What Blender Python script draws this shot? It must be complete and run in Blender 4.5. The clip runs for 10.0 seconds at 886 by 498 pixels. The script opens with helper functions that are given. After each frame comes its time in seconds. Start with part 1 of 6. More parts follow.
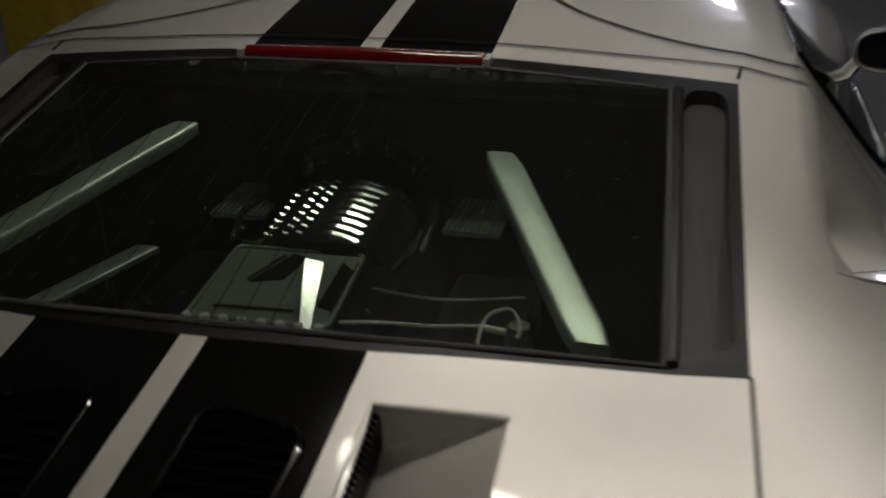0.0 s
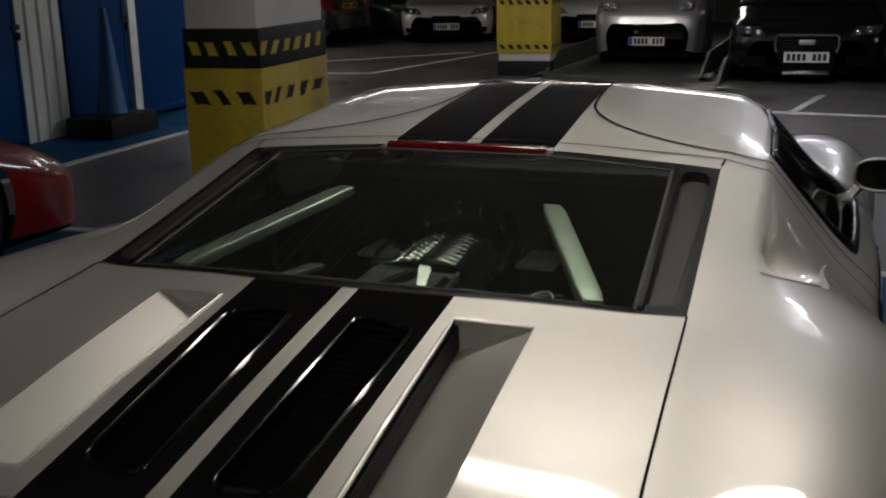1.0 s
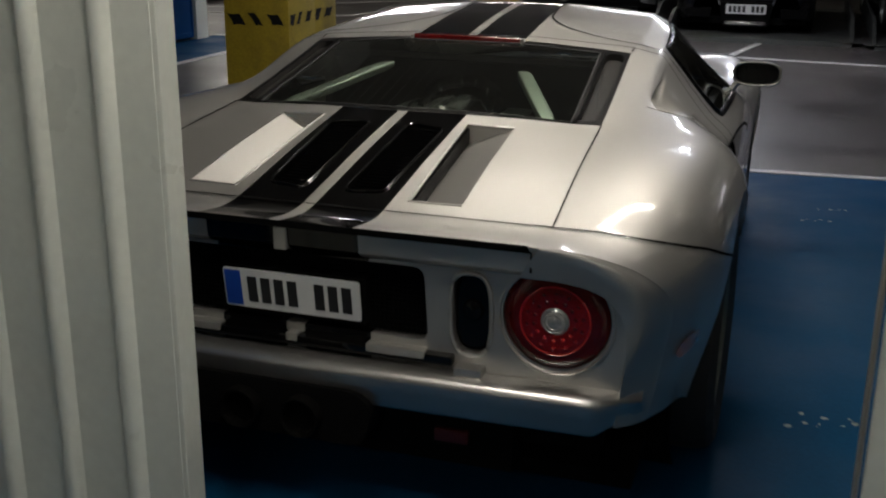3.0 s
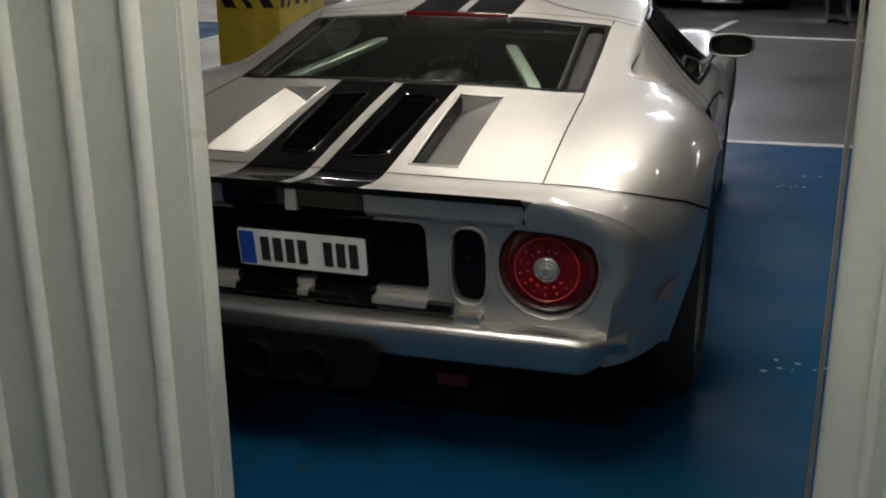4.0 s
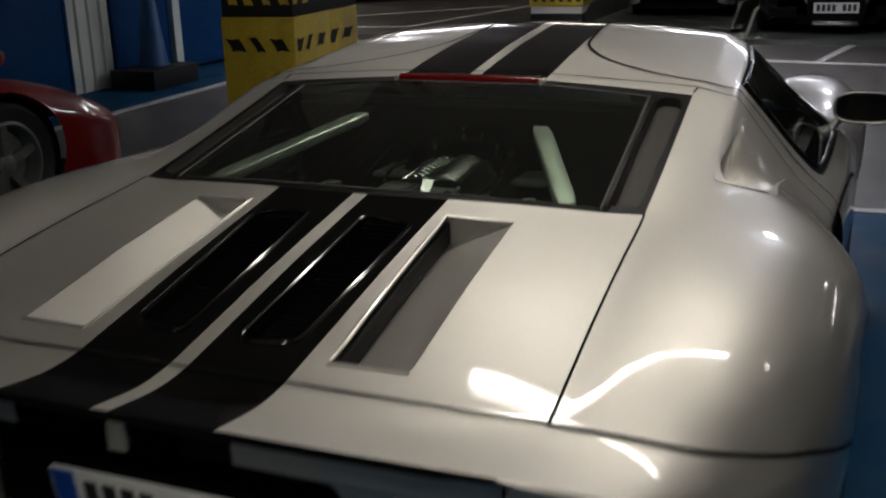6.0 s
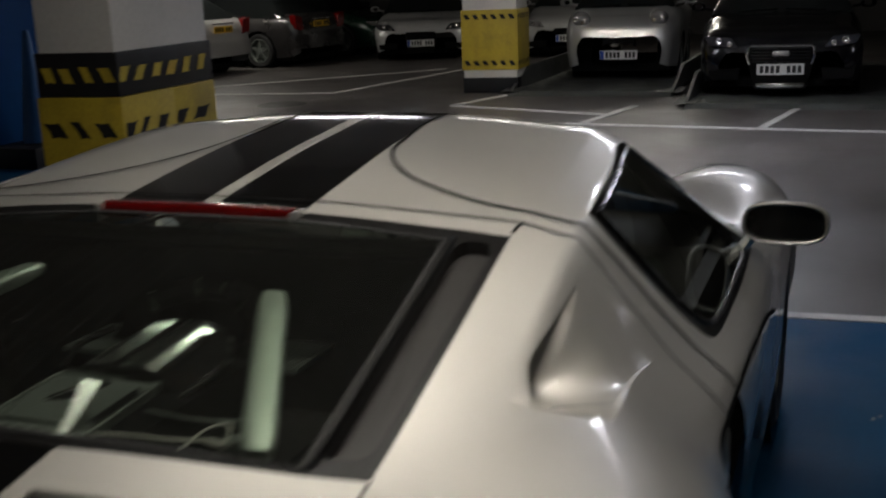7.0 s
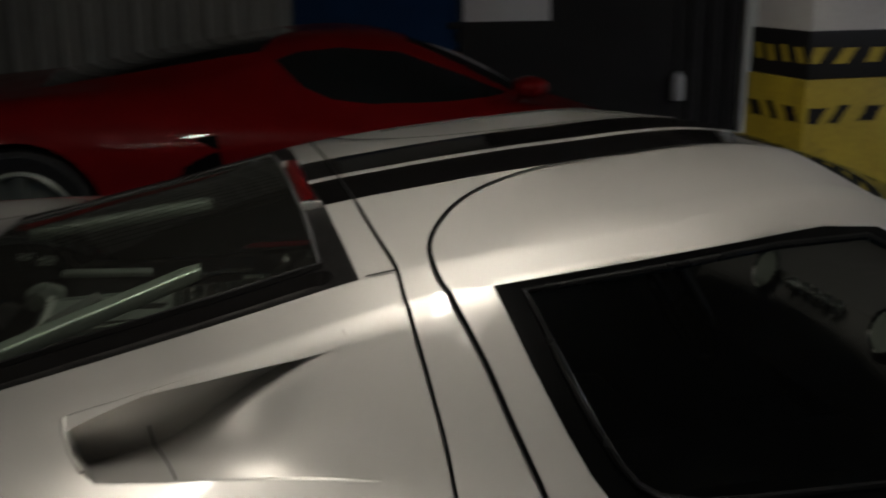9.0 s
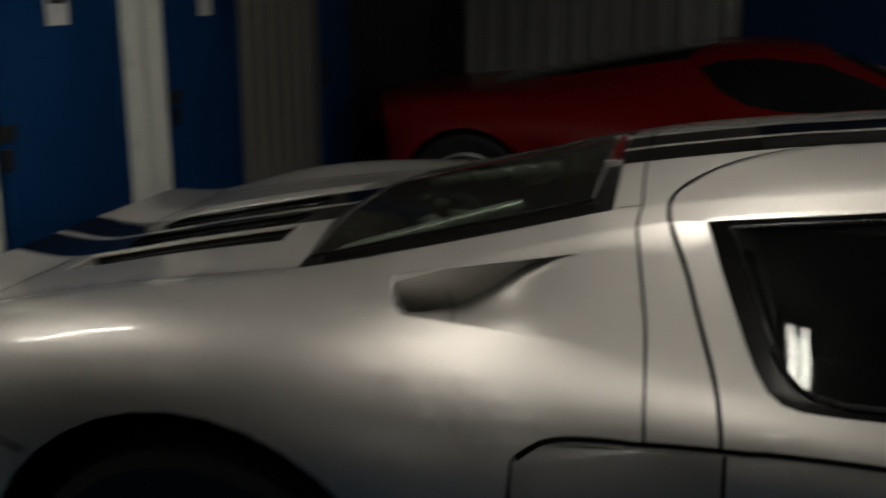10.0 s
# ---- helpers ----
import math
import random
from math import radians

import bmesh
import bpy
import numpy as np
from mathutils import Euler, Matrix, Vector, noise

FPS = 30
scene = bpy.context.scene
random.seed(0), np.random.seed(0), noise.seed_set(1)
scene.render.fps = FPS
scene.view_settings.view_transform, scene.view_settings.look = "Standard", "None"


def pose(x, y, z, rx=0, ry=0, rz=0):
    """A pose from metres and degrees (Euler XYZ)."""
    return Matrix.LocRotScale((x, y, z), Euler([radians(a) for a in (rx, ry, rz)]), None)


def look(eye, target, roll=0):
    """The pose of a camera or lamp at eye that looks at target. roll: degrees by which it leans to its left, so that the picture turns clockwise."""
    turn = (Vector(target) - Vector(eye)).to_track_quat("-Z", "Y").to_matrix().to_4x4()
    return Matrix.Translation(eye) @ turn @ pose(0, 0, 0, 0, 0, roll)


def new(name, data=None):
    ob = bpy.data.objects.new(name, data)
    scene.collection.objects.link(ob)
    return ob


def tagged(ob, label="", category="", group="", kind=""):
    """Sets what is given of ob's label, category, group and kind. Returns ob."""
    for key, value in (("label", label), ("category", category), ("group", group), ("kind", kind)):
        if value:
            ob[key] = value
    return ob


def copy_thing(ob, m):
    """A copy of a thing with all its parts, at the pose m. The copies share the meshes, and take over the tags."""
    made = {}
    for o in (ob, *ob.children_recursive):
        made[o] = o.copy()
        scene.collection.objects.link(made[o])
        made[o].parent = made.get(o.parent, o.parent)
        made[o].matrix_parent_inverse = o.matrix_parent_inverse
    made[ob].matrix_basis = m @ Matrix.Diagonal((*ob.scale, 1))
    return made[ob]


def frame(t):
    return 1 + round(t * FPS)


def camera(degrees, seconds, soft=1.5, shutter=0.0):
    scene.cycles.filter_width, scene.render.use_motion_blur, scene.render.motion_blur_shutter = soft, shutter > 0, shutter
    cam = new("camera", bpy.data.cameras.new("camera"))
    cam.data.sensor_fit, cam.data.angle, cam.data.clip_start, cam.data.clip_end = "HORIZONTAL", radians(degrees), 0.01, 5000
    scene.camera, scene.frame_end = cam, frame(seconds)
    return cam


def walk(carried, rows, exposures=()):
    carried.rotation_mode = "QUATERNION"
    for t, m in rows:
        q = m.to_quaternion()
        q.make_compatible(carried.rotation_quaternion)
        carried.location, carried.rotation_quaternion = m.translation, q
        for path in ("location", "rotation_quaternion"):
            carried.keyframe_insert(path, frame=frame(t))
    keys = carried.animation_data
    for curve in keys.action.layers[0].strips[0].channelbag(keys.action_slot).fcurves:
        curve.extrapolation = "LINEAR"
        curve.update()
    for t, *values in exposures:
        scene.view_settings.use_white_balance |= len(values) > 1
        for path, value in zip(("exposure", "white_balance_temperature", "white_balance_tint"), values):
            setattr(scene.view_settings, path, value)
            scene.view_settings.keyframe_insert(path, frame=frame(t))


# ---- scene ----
cam = camera(44.9, 10.0, 2.0, 0.5)
PATH = [
    (0, (0.54, -0.173, 1.53), (0.091, 1.589, 0.696), -1.4),
    (0.5, (0.769, -0.494, 1.525), (0.161, 1.292, 0.863), -2.0),
    (0.7, (0.815, -0.652, 1.506), (0.141, 1.144, 0.937), -2.8),
    (1, (0.848, -0.935, 1.524), (0.158, 0.869, 1.007), -1.2),
    (1.5, (0.989, -1.31, 1.517), (0.298, 0.495, 1.002), -0.4),
    (1.8, (1.037, -1.554, 1.523), (0.329, 0.217, 0.921), -0.1),
    (2.1, (1.056, -1.762, 1.534), (0.358, 0.018, 0.946), 0.6),
    (3.5, (1.218, -2.482, 1.525), (0.639, -0.667, 0.917), -0.1),
    (4, (1.215, -2.532, 1.524), (0.635, -0.722, 0.899), -0.4),
    (4.5, (1.219, -2.404, 1.511), (0.622, -0.605, 0.872), -0.8),
    (5, (1.131, -2.081, 1.532), (0.516, -0.29, 0.887), -0.9),
    (5.2, (1.1, -1.948, 1.531), (0.478, -0.155, 0.897), -0.8),
    (6.3, (1.022, -0.909, 1.505), (0.245, 0.845, 0.942), -1.8),
    (6.5, (0.997, -0.699, 1.511), (0.237, 1.072, 0.977), -1.6),
    (7, (1.113, -0.182, 1.489), (0.412, 1.625, 0.999), -2.2),
    (7.2, (1.188, 0.025, 1.508), (0.412, 1.807, 1.033), -1.4),
    (7.5, (1.302, 0.276, 1.498), (0.384, 1.985, 1.009), -1.8),
    (7.8, (1.414, 0.580, 1.502), (0.281, 2.154, 1.014), -0.8),
    (8, (1.484, 0.758, 1.499), (0.23, 2.239, 1.016), -1.7),
    (8.2, (1.566, 0.912, 1.484), (0.133, 2.221, 1.003), -1.4),
    (8.5, (1.73, 1.079, 1.486), (-0.007, 1.905, 0.938), -1.9),
    (8.7, (1.865, 1.126, 1.486), (0.074, 1.848, 0.963), 0.0),
    (9, (2.048, 1.271, 1.502), (0.163, 1.697, 0.988), -0.4),
    (9.5, (2.31, 1.425, 1.49), (0.366, 1.462, 1.02), -0.4),
    (10, (2.608, 1.604, 1.485), (0.714, 1.174, 1.006), -0.3),
]
walk(cam, [(t, look(e, g, r)) for t, e, g, r in PATH], [(0.0, -0.55), (0.5, -0.15), (0.9, 0.0), (1.5, 0.03), (2.1, -0.15), (3.3, 0.50), (4.5, 0.80), (5.2, 0.66), (6.4, -0.06), (7.5, 0.0), (8.5, 0.02), (10.0, -0.14)])

# ---- world and lights ----
world = bpy.data.worlds.new("garage_world")
scene.world = world
world.use_nodes = True
bg = world.node_tree.nodes["Background"]
bg.inputs["Color"].default_value = (0.5, 0.55, 0.6, 1)
bg.inputs["Strength"].default_value = 0.004

# fluorescent battens on the ceiling: x, y, turn, length, watts
# (2.35, -1.05) and (0.9, -4.0) are added corridor fill, no source known
BATTENS = [
    (0.38, 1.70, 0, 1.40, 17), (1.88, 1.96, 0, 0.12, 0.4), (0.45, -1.0, 123, 1.2, 8), (2.35, -1.05, 90, 1.2, 6), (0.9, -4.0, 0, 1.5, 4),
    (-0.1, 9.1, 0, 1.6, 36), (0.95, 5.4, 0, 0.22, 14), (3.4, 7.1, 90, 0.10, 1.5), (-3.4, 9.2, 0, 1.5, 15), (-2.2, 11.2, 0, 1.5, 7), (6.4, 12.0, 0, 1.5, 15), (-6.6, 12.4, 0, 1.5, 11),
    (-2.0, 17.6, 0, 1.5, 26), (-9.5, 16.2, 0, 1.5, 28), (7.4, 2.0, 90, 1.5, 4),
]
CEIL = 2.62
COOL = ((-0.1, 9.1), (0.95, 5.4), (3.4, 7.1), (-3.4, 9.2), (6.4, 12.0))
for bx, by, bturn, blen, watts in BATTENS:
    ld = bpy.data.lights.new("tube_light", "AREA")
    ld.shape, ld.size, ld.size_y, ld.energy = "RECTANGLE", blen, 0.07, watts
    ld.color = (0.80, 0.84, 1.0) if (bx, by) in COOL else (1.0, 0.945, 0.835)
    lo = new("tube_light", ld)
    lo.matrix_world = pose(bx, by, CEIL - 0.115, 0, 0, bturn)
    if (bx, by) in COOL:
        # the bare tubes also light the ceiling beside their housing
        up = new("tube_light", ld.copy())
        up.data.energy = watts * 1.6
        up.matrix_world = pose(bx, by, CEIL - 0.11, 180, 0, bturn)

# ---- materials ----
def mat(name, color, rough=0.5, metal=0.0, vary=0.12, scale=6.0, bump=0.0, bscale=60.0, coat=0.0, rvary=0.1, stain=0.0, stain_color=(0.02, 0.02, 0.02), flake=0.0):
    m = bpy.data.materials.new(name)
    m.use_nodes = True
    nt = m.node_tree
    b = nt.nodes["Principled BSDF"]
    N, Lk = nt.nodes.new, nt.links.new
    tc = N("ShaderNodeTexCoord")
    n1 = N("ShaderNodeTexNoise")
    n1.inputs["Scale"].default_value, n1.inputs["Detail"].default_value = scale, 5
    Lk(tc.outputs["Object"], n1.inputs["Vector"])
    n2 = N("ShaderNodeTexNoise")
    n2.inputs["Scale"].default_value, n2.inputs["Detail"].default_value = bscale, 4
    Lk(tc.outputs["Object"], n2.inputs["Vector"])
    ramp = N("ShaderNodeMapRange")
    ramp.inputs["From Min"].default_value, ramp.inputs["From Max"].default_value = 0.3, 0.7
    ramp.inputs["To Min"].default_value, ramp.inputs["To Max"].default_value = 1 - vary, 1 + vary
    add = N("ShaderNodeMath")
    add.operation = "ADD"
    half = N("ShaderNodeMath")
    half.operation = "MULTIPLY"
    half.inputs[1].default_value = 0.5
    Lk(n1.outputs["Fac"], add.inputs[0])
    Lk(n2.outputs["Fac"], add.inputs[1])
    Lk(add.outputs[0], half.inputs[0])
    Lk(half.outputs[0], ramp.inputs["Value"])
    mul = N("ShaderNodeMix")
    mul.data_type, mul.blend_type = "RGBA", "MULTIPLY"
    mul.inputs["Factor"].default_value = 1
    mul.inputs["A"].default_value = (*color, 1)
    Lk(ramp.outputs[0], mul.inputs["B"])
    out = mul.outputs["Result"]
    if stain > 0:
        n3 = N("ShaderNodeTexNoise")
        n3.inputs["Scale"].default_value, n3.inputs["Detail"].default_value, n3.inputs["Roughness"].default_value = scale * 0.35, 8, 0.7
        Lk(tc.outputs["Object"], n3.inputs["Vector"])
        mr = N("ShaderNodeMapRange")
        mr.inputs["From Min"].default_value, mr.inputs["From Max"].default_value = 0.52, 0.72
        mr.inputs["To Max"].default_value = stain
        Lk(n3.outputs["Fac"], mr.inputs["Value"])
        mx = N("ShaderNodeMix")
        mx.data_type = "RGBA"
        mx.inputs["B"].default_value = (*stain_color, 1)
        Lk(mr.outputs[0], mx.inputs["Factor"])
        Lk(out, mx.inputs["A"])
        out = mx.outputs["Result"]
    Lk(out, b.inputs["Base Color"])
    rr = N("ShaderNodeMapRange")
    rr.inputs["From Min"].default_value, rr.inputs["From Max"].default_value = 0.3, 0.7
    rr.inputs["To Min"].default_value, rr.inputs["To Max"].default_value = max(0.01, rough * (1 - rvary)), min(1, rough * (1 + rvary))
    Lk(n1.outputs["Fac"], rr.inputs["Value"])
    Lk(rr.outputs[0], b.inputs["Roughness"])
    b.inputs["Metallic"].default_value = metal
    b.inputs["Coat Weight"].default_value = coat
    b.inputs["Coat Roughness"].default_value = 0.04
    if bump > 0:
        bp = N("ShaderNodeBump")
        bp.inputs["Strength"].default_value, bp.inputs["Distance"].default_value = bump, 0.004
        Lk(n2.outputs["Fac"], bp.inputs["Height"])
        Lk(bp.outputs[0], b.inputs["Normal"])
    return m


def glass_mat(name, tint, rough=0.0, ior=1.5, dust_haze=0.0, specks=0.0):
    """Thin tinted pane: clear through, glossy by Fresnel."""
    m = bpy.data.materials.new(name)
    m.use_nodes = True
    nt = m.node_tree
    nt.nodes.clear()
    N, Lk = nt.nodes.new, nt.links.new
    out, mix, tr, gl, fr = N("ShaderNodeOutputMaterial"), N("ShaderNodeMixShader"), N("ShaderNodeBsdfTransparent"), N("ShaderNodeBsdfGlossy"), N("ShaderNodeFresnel")
    tr.inputs["Color"].default_value = (*tint, 1)
    gl.inputs["Roughness"].default_value = rough
    gl.inputs["Color"].default_value = (0.9, 0.95, 0.92, 1)
    fr.inputs["IOR"].default_value = ior
    Lk(fr.outputs[0], mix.inputs["Fac"])
    Lk(tr.outputs[0], mix.inputs[1])
    Lk(gl.outputs[0], mix.inputs[2])
    last = mix
    # Dust, with an even haze painted in for the dim ceiling reflection.
    if dust_haze > 0:
        di, mx2, no, mr, tc = N("ShaderNodeBsdfDiffuse"), N("ShaderNodeMixShader"), N("ShaderNodeTexNoise"), N("ShaderNodeMapRange"), N("ShaderNodeTexCoord")
        di.inputs["Color"].default_value = (0.35, 0.34, 0.3, 1)
        no.inputs["Scale"].default_value, no.inputs["Detail"].default_value, no.inputs["Roughness"].default_value = 70, 6, 0.7
        Lk(tc.outputs["Object"], no.inputs["Vector"])
        mr.inputs["From Min"].default_value, mr.inputs["From Max"].default_value, mr.inputs["To Min"].default_value, mr.inputs["To Max"].default_value = 0.45, 0.8, dust_haze * .45, dust_haze * 1.4
        Lk(no.outputs["Fac"], mr.inputs["Value"])
        fac = mr.outputs[0]
        if specks > 0:
            vo, dot, mix2 = N("ShaderNodeTexVoronoi"), N("ShaderNodeMapRange"), N("ShaderNodeMath")
            vo.inputs["Scale"].default_value = 75
            Lk(tc.outputs["Object"], vo.inputs["Vector"])
            dot.inputs["From Min"].default_value, dot.inputs["From Max"].default_value, dot.inputs["To Min"].default_value, dot.inputs["To Max"].default_value = 0.05, 0.16, specks, 0.0
            Lk(vo.outputs["Distance"], dot.inputs["Value"])
            rare, keep = N("ShaderNodeMath"), N("ShaderNodeMath")
            rare.operation, keep.operation, mix2.operation = "GREATER_THAN", "MULTIPLY", "ADD"
            rare.inputs[1].default_value = 0.55
            Lk(vo.outputs["Color"], rare.inputs[0])
            Lk(rare.outputs[0], keep.inputs[0])
            Lk(dot.outputs[0], keep.inputs[1])
            Lk(keep.outputs[0], mix2.inputs[0])
            Lk(fac, mix2.inputs[1])
            fac = mix2.outputs[0]
        Lk(fac, mx2.inputs["Fac"])
        Lk(mix.outputs[0], mx2.inputs[1])
        Lk(di.outputs[0], mx2.inputs[2])
        last = mx2
    Lk(last.outputs[0], out.inputs["Surface"])
    return m


def glow_mat(name, color, strength):
    m = bpy.data.materials.new(name)
    m.use_nodes = True
    b = m.node_tree.nodes["Principled BSDF"]
    b.inputs["Base Color"].default_value = (*color, 1)
    b.inputs["Emission Color"].default_value = (*color, 1)
    b.inputs["Emission Strength"].default_value = strength
    return m


SILVER = mat("silver_paint", (0.50, 0.485, 0.455), 0.48, 0.80, 0.03, 3, 0.03, 1400, 1.0)
SILVER.node_tree.nodes["Principled BSDF"].inputs["Coat IOR"].default_value = 1.3
STRIPE = mat("black_stripe_paint", (0.003, 0.0028, 0.0027), 0.08, 0.0, 0.1, 3)
SATIN = mat("satin_black_plastic", (0.0045, 0.0042, 0.004), 0.36, 0, 0.12, 20, 0.15, 700)
MATT = mat("matt_black", (0.004, 0.004, 0.004), 0.9, 0, 0.2, 20)
SLAT = mat("black_slat_plastic", (0.008, 0.0078, 0.008), 0.22, 0, 0.12, 20)
SLOT = mat("grey_vent_panel", (0.028, 0.026, 0.025), 0.5, 0, 0.1, 12, 0.1, 500)
SEAL = mat("black_window_seal", (0.003, 0.003, 0.003), 0.16, 0, 0.15, 20)
BEAD = mat("window_bead", (0.006, 0.006, 0.006), 0.26, 0, 0.15, 20)
RUBBER = mat("rubber", (0.015, 0.015, 0.015), 0.7, 0, 0.2, 25, 0.2, 200)
CHROME = mat("polished_metal", (0.75, 0.74, 0.72), 0.14, 1, 0.05, 10)
ALLOY = mat("cast_aluminium", (0.20, 0.22, 0.20), 0.32, 0.5, 0.15, 25, 0.25, 180)
BUMPER = mat("bumper_silver", (0.52, 0.51, 0.49), 0.30, 0.9, 0.04, 6, 0.0, 60, 0.8)
REDLENS = mat("red_lens", (0.15, 0.003, 0.003), 0.18, 0, 0.3, 45, 0.25, 160, 0.8)
RINGRED = mat("bright_red_lens", (0.42, 0.012, 0.010), 0.12, 0.2, 0.2, 30, 0.0, 60, 1.0)
DARKRED = mat("dark_red_lens", (0.070, 0.002, 0.002), 0.16, 0, 0.2, 30, 0, 60, 0.6)
CLEARLENS = mat("clear_lens", (0.42, 0.41, 0.40), 0.12, 0.55, 0.2, 60, 0.3, 120, 1.0)
GLASS = glass_mat("smoked_glass", (0.50, 0.56, 0.50), 0.0, 1.6, 0.022, 0.35)
SIDEGLASS = glass_mat("side_glass", (0.52, 0.55, 0.52), 0.0, 1.45, 0.005)
PLATEW = mat("plate_white", (0.72, 0.72, 0.70), 0.35, 0, 0.03, 20)
PLATEB = mat("plate_blue", (0.01, 0.06, 0.35), 0.35, 0, 0.05, 20)
PLATEK = mat("plate_black", (0.012, 0.012, 0.012), 0.5)
PLATEY = mat("plate_yellow", (0.75, 0.45, 0.02), 0.4)
LEATHER = mat("black_leather", (0.040, 0.038, 0.036), 0.6, 0, 0.2, 30, 0.3, 300)
BLACKLEATHER = mat("wheel_leather", (0.005, 0.005, 0.005), 0.7, 0, 0.2, 30)
BAR = mat("painted_brace", (0.50, 0.56, 0.49), 0.36, 0.75, 0.05, 10, 0, 60, 0.4)
RED = mat("red_car_paint", (0.20, 0.004, 0.005), 0.42, 0.0, 0.06, 4, 0, 60, 0.5)
ASPHALT = mat("garage_asphalt", (0.092, 0.084, 0.080), 0.40, 0, 0.25, 0.9, 0.35, 90, 0, 0.25, 0.6, (0.045, 0.038, 0.033))
BLUEFLOOR = mat("blue_floor_paint", (0.0025, 0.050, 0.120), 0.62, 0, 0.16, 1.6, 0.25, 70, 0, 0.3, 0.35, (0.004, 0.025, 0.07))
LINE = mat("worn_white_line", (0.55, 0.54, 0.52), 0.6, 0, 0.2, 7, 0.2, 90, 0, 0.1, 0.5, (0.16, 0.155, 0.15))
# Two darker copies of the white sheet; weaker light is in their colour.
HALFDIMSHEET = mat("half_dimmed_white_sheet", (0.30, 0.295, 0.27), 0.45, 0.0, 0.08, 2.5, 0.05, 40, 0.1, 0.15, 0.2, (0.16, 0.15, 0.13))
DIMSHEET = mat("dimmed_white_sheet", (0.16, 0.15, 0.13), 0.45, 0.0, 0.1, 2.5, 0.05, 40, 0.1, 0.15, 0.2, (0.1, 0.09, 0.08))
LAMPBLACK = mat("black_lamp_glass", (0.004, 0.004, 0.004), 0.12, 0, 0.1, 20)
ZINC = mat("zinc_plate", (0.62, 0.64, 0.60), 0.32, 0.35, 0.1, 20)
RIB = mat("bright_ribs", (0.60, 0.62, 0.60), 0.13, 0.97, 0.1, 20)
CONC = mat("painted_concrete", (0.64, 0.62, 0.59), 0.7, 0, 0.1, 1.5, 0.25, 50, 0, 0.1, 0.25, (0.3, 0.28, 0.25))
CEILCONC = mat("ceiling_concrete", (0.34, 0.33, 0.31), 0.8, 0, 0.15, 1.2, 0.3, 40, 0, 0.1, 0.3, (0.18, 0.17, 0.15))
DARKCONC = mat("dim_concrete", (0.09, 0.085, 0.08), 0.8, 0, 0.2, 1.2, 0.3, 40, 0, 0.1, 0.3, (0.05, 0.045, 0.04))
YELLOW = mat("yellow_paint", (0.46, 0.34, 0.03), 0.55, 0, 0.22, 5, 0.2, 60, 0, 0.1, 0.75, (0.16, 0.11, 0.035))
BLACKP = mat("black_paint", (0.014, 0.014, 0.015), 0.5, 0, 0.2, 8)
SHEET = mat("white_sheet_metal", (0.70, 0.715, 0.645), 0.30, 0.0, 0.06, 2.5, 0.05, 40, 0.5, 0.15, 0.12, (0.3, 0.29, 0.26))
BLUEDOOR = mat("blue_door_paint", (0.003, 0.036, 0.12), 0.5, 0, 0.14, 3, 0.1, 60, 0.0, 0.2, 0.25, (0.002, 0.020, 0.07))
# Sheet with shade put in its colour; also dark post and notice print.
DARKSHADED = mat("dark_and_shaded_sheet", (0.022, 0.021, 0.02), 0.5, 0, 0.15, 3)
CONEBLUE = mat("blue_plastic", (0.012, 0.075, 0.21), 0.5, 0, 0.12, 9)
STEEL = mat("galvanised_ramp", (0.10, 0.105, 0.10), 0.5, 0.5, 0.25, 3, 0.4, 120, 0, 0.2, 0.4, (0.09, 0.09, 0.08))
SMOKELENS = mat("smoked_lens", (0.06, 0.06, 0.065), 0.10, 0.3, 0.2, 40, 0.0, 60, 1.0)
CARSILVER = mat("silver_car_paint", (0.54, 0.54, 0.53), 0.32, 0.5, 0.04, 4, 0, 60, 0.9)
CARWHITE = mat("pale_silver_paint", (0.66, 0.66, 0.66), 0.30, 0.4, 0.04, 4, 0, 60, 0.9)
CARBLACK = mat("black_car_paint", (0.004, 0.004, 0.005), 0.16, 0, 0.1, 4, 0, 60, 0.2)
CARGREY = mat("dark_grey_paint", (0.045, 0.042, 0.042), 0.28, 0.4, 0.1, 4, 0, 60, 0.9)
CARGREEN = mat("dark_green_paint", (0.008, 0.03, 0.018), 0.28, 0.2, 0.1, 4, 0, 60, 0.9)
DARKGLASS = mat("dark_car_glass", (0.01, 0.012, 0.012), 0.06, 0, 0.05, 4, 0, 60, 0.5)
WHITEPAPER = mat("white_notice", (0.6, 0.6, 0.58), 0.6)
BOARD = mat("white_board", (0.80, 0.79, 0.76), 0.4, 0, 0.03, 4, 0, 60, 0.3)
TUBE = glow_mat("tube_glow", (1.0, 0.95, 0.88), 20.0)
for soft, level in ((SEAL, .22), (SATIN, .2), (MATT, .06), (DARKGLASS, .35), (LAMPBLACK, .25), (BLUEFLOOR, .08), (BLUEDOOR, .12), (DARKSHADED, .12), (BLACKP, .22), (RED, .08), (SLOT, .22), (REDLENS, .25), (DARKRED, .25)):
    soft.node_tree.nodes["Principled BSDF"].inputs["Specular IOR Level"].default_value = level
CABLE = mat("white_cable", (0.55, 0.53, 0.48), 0.5)


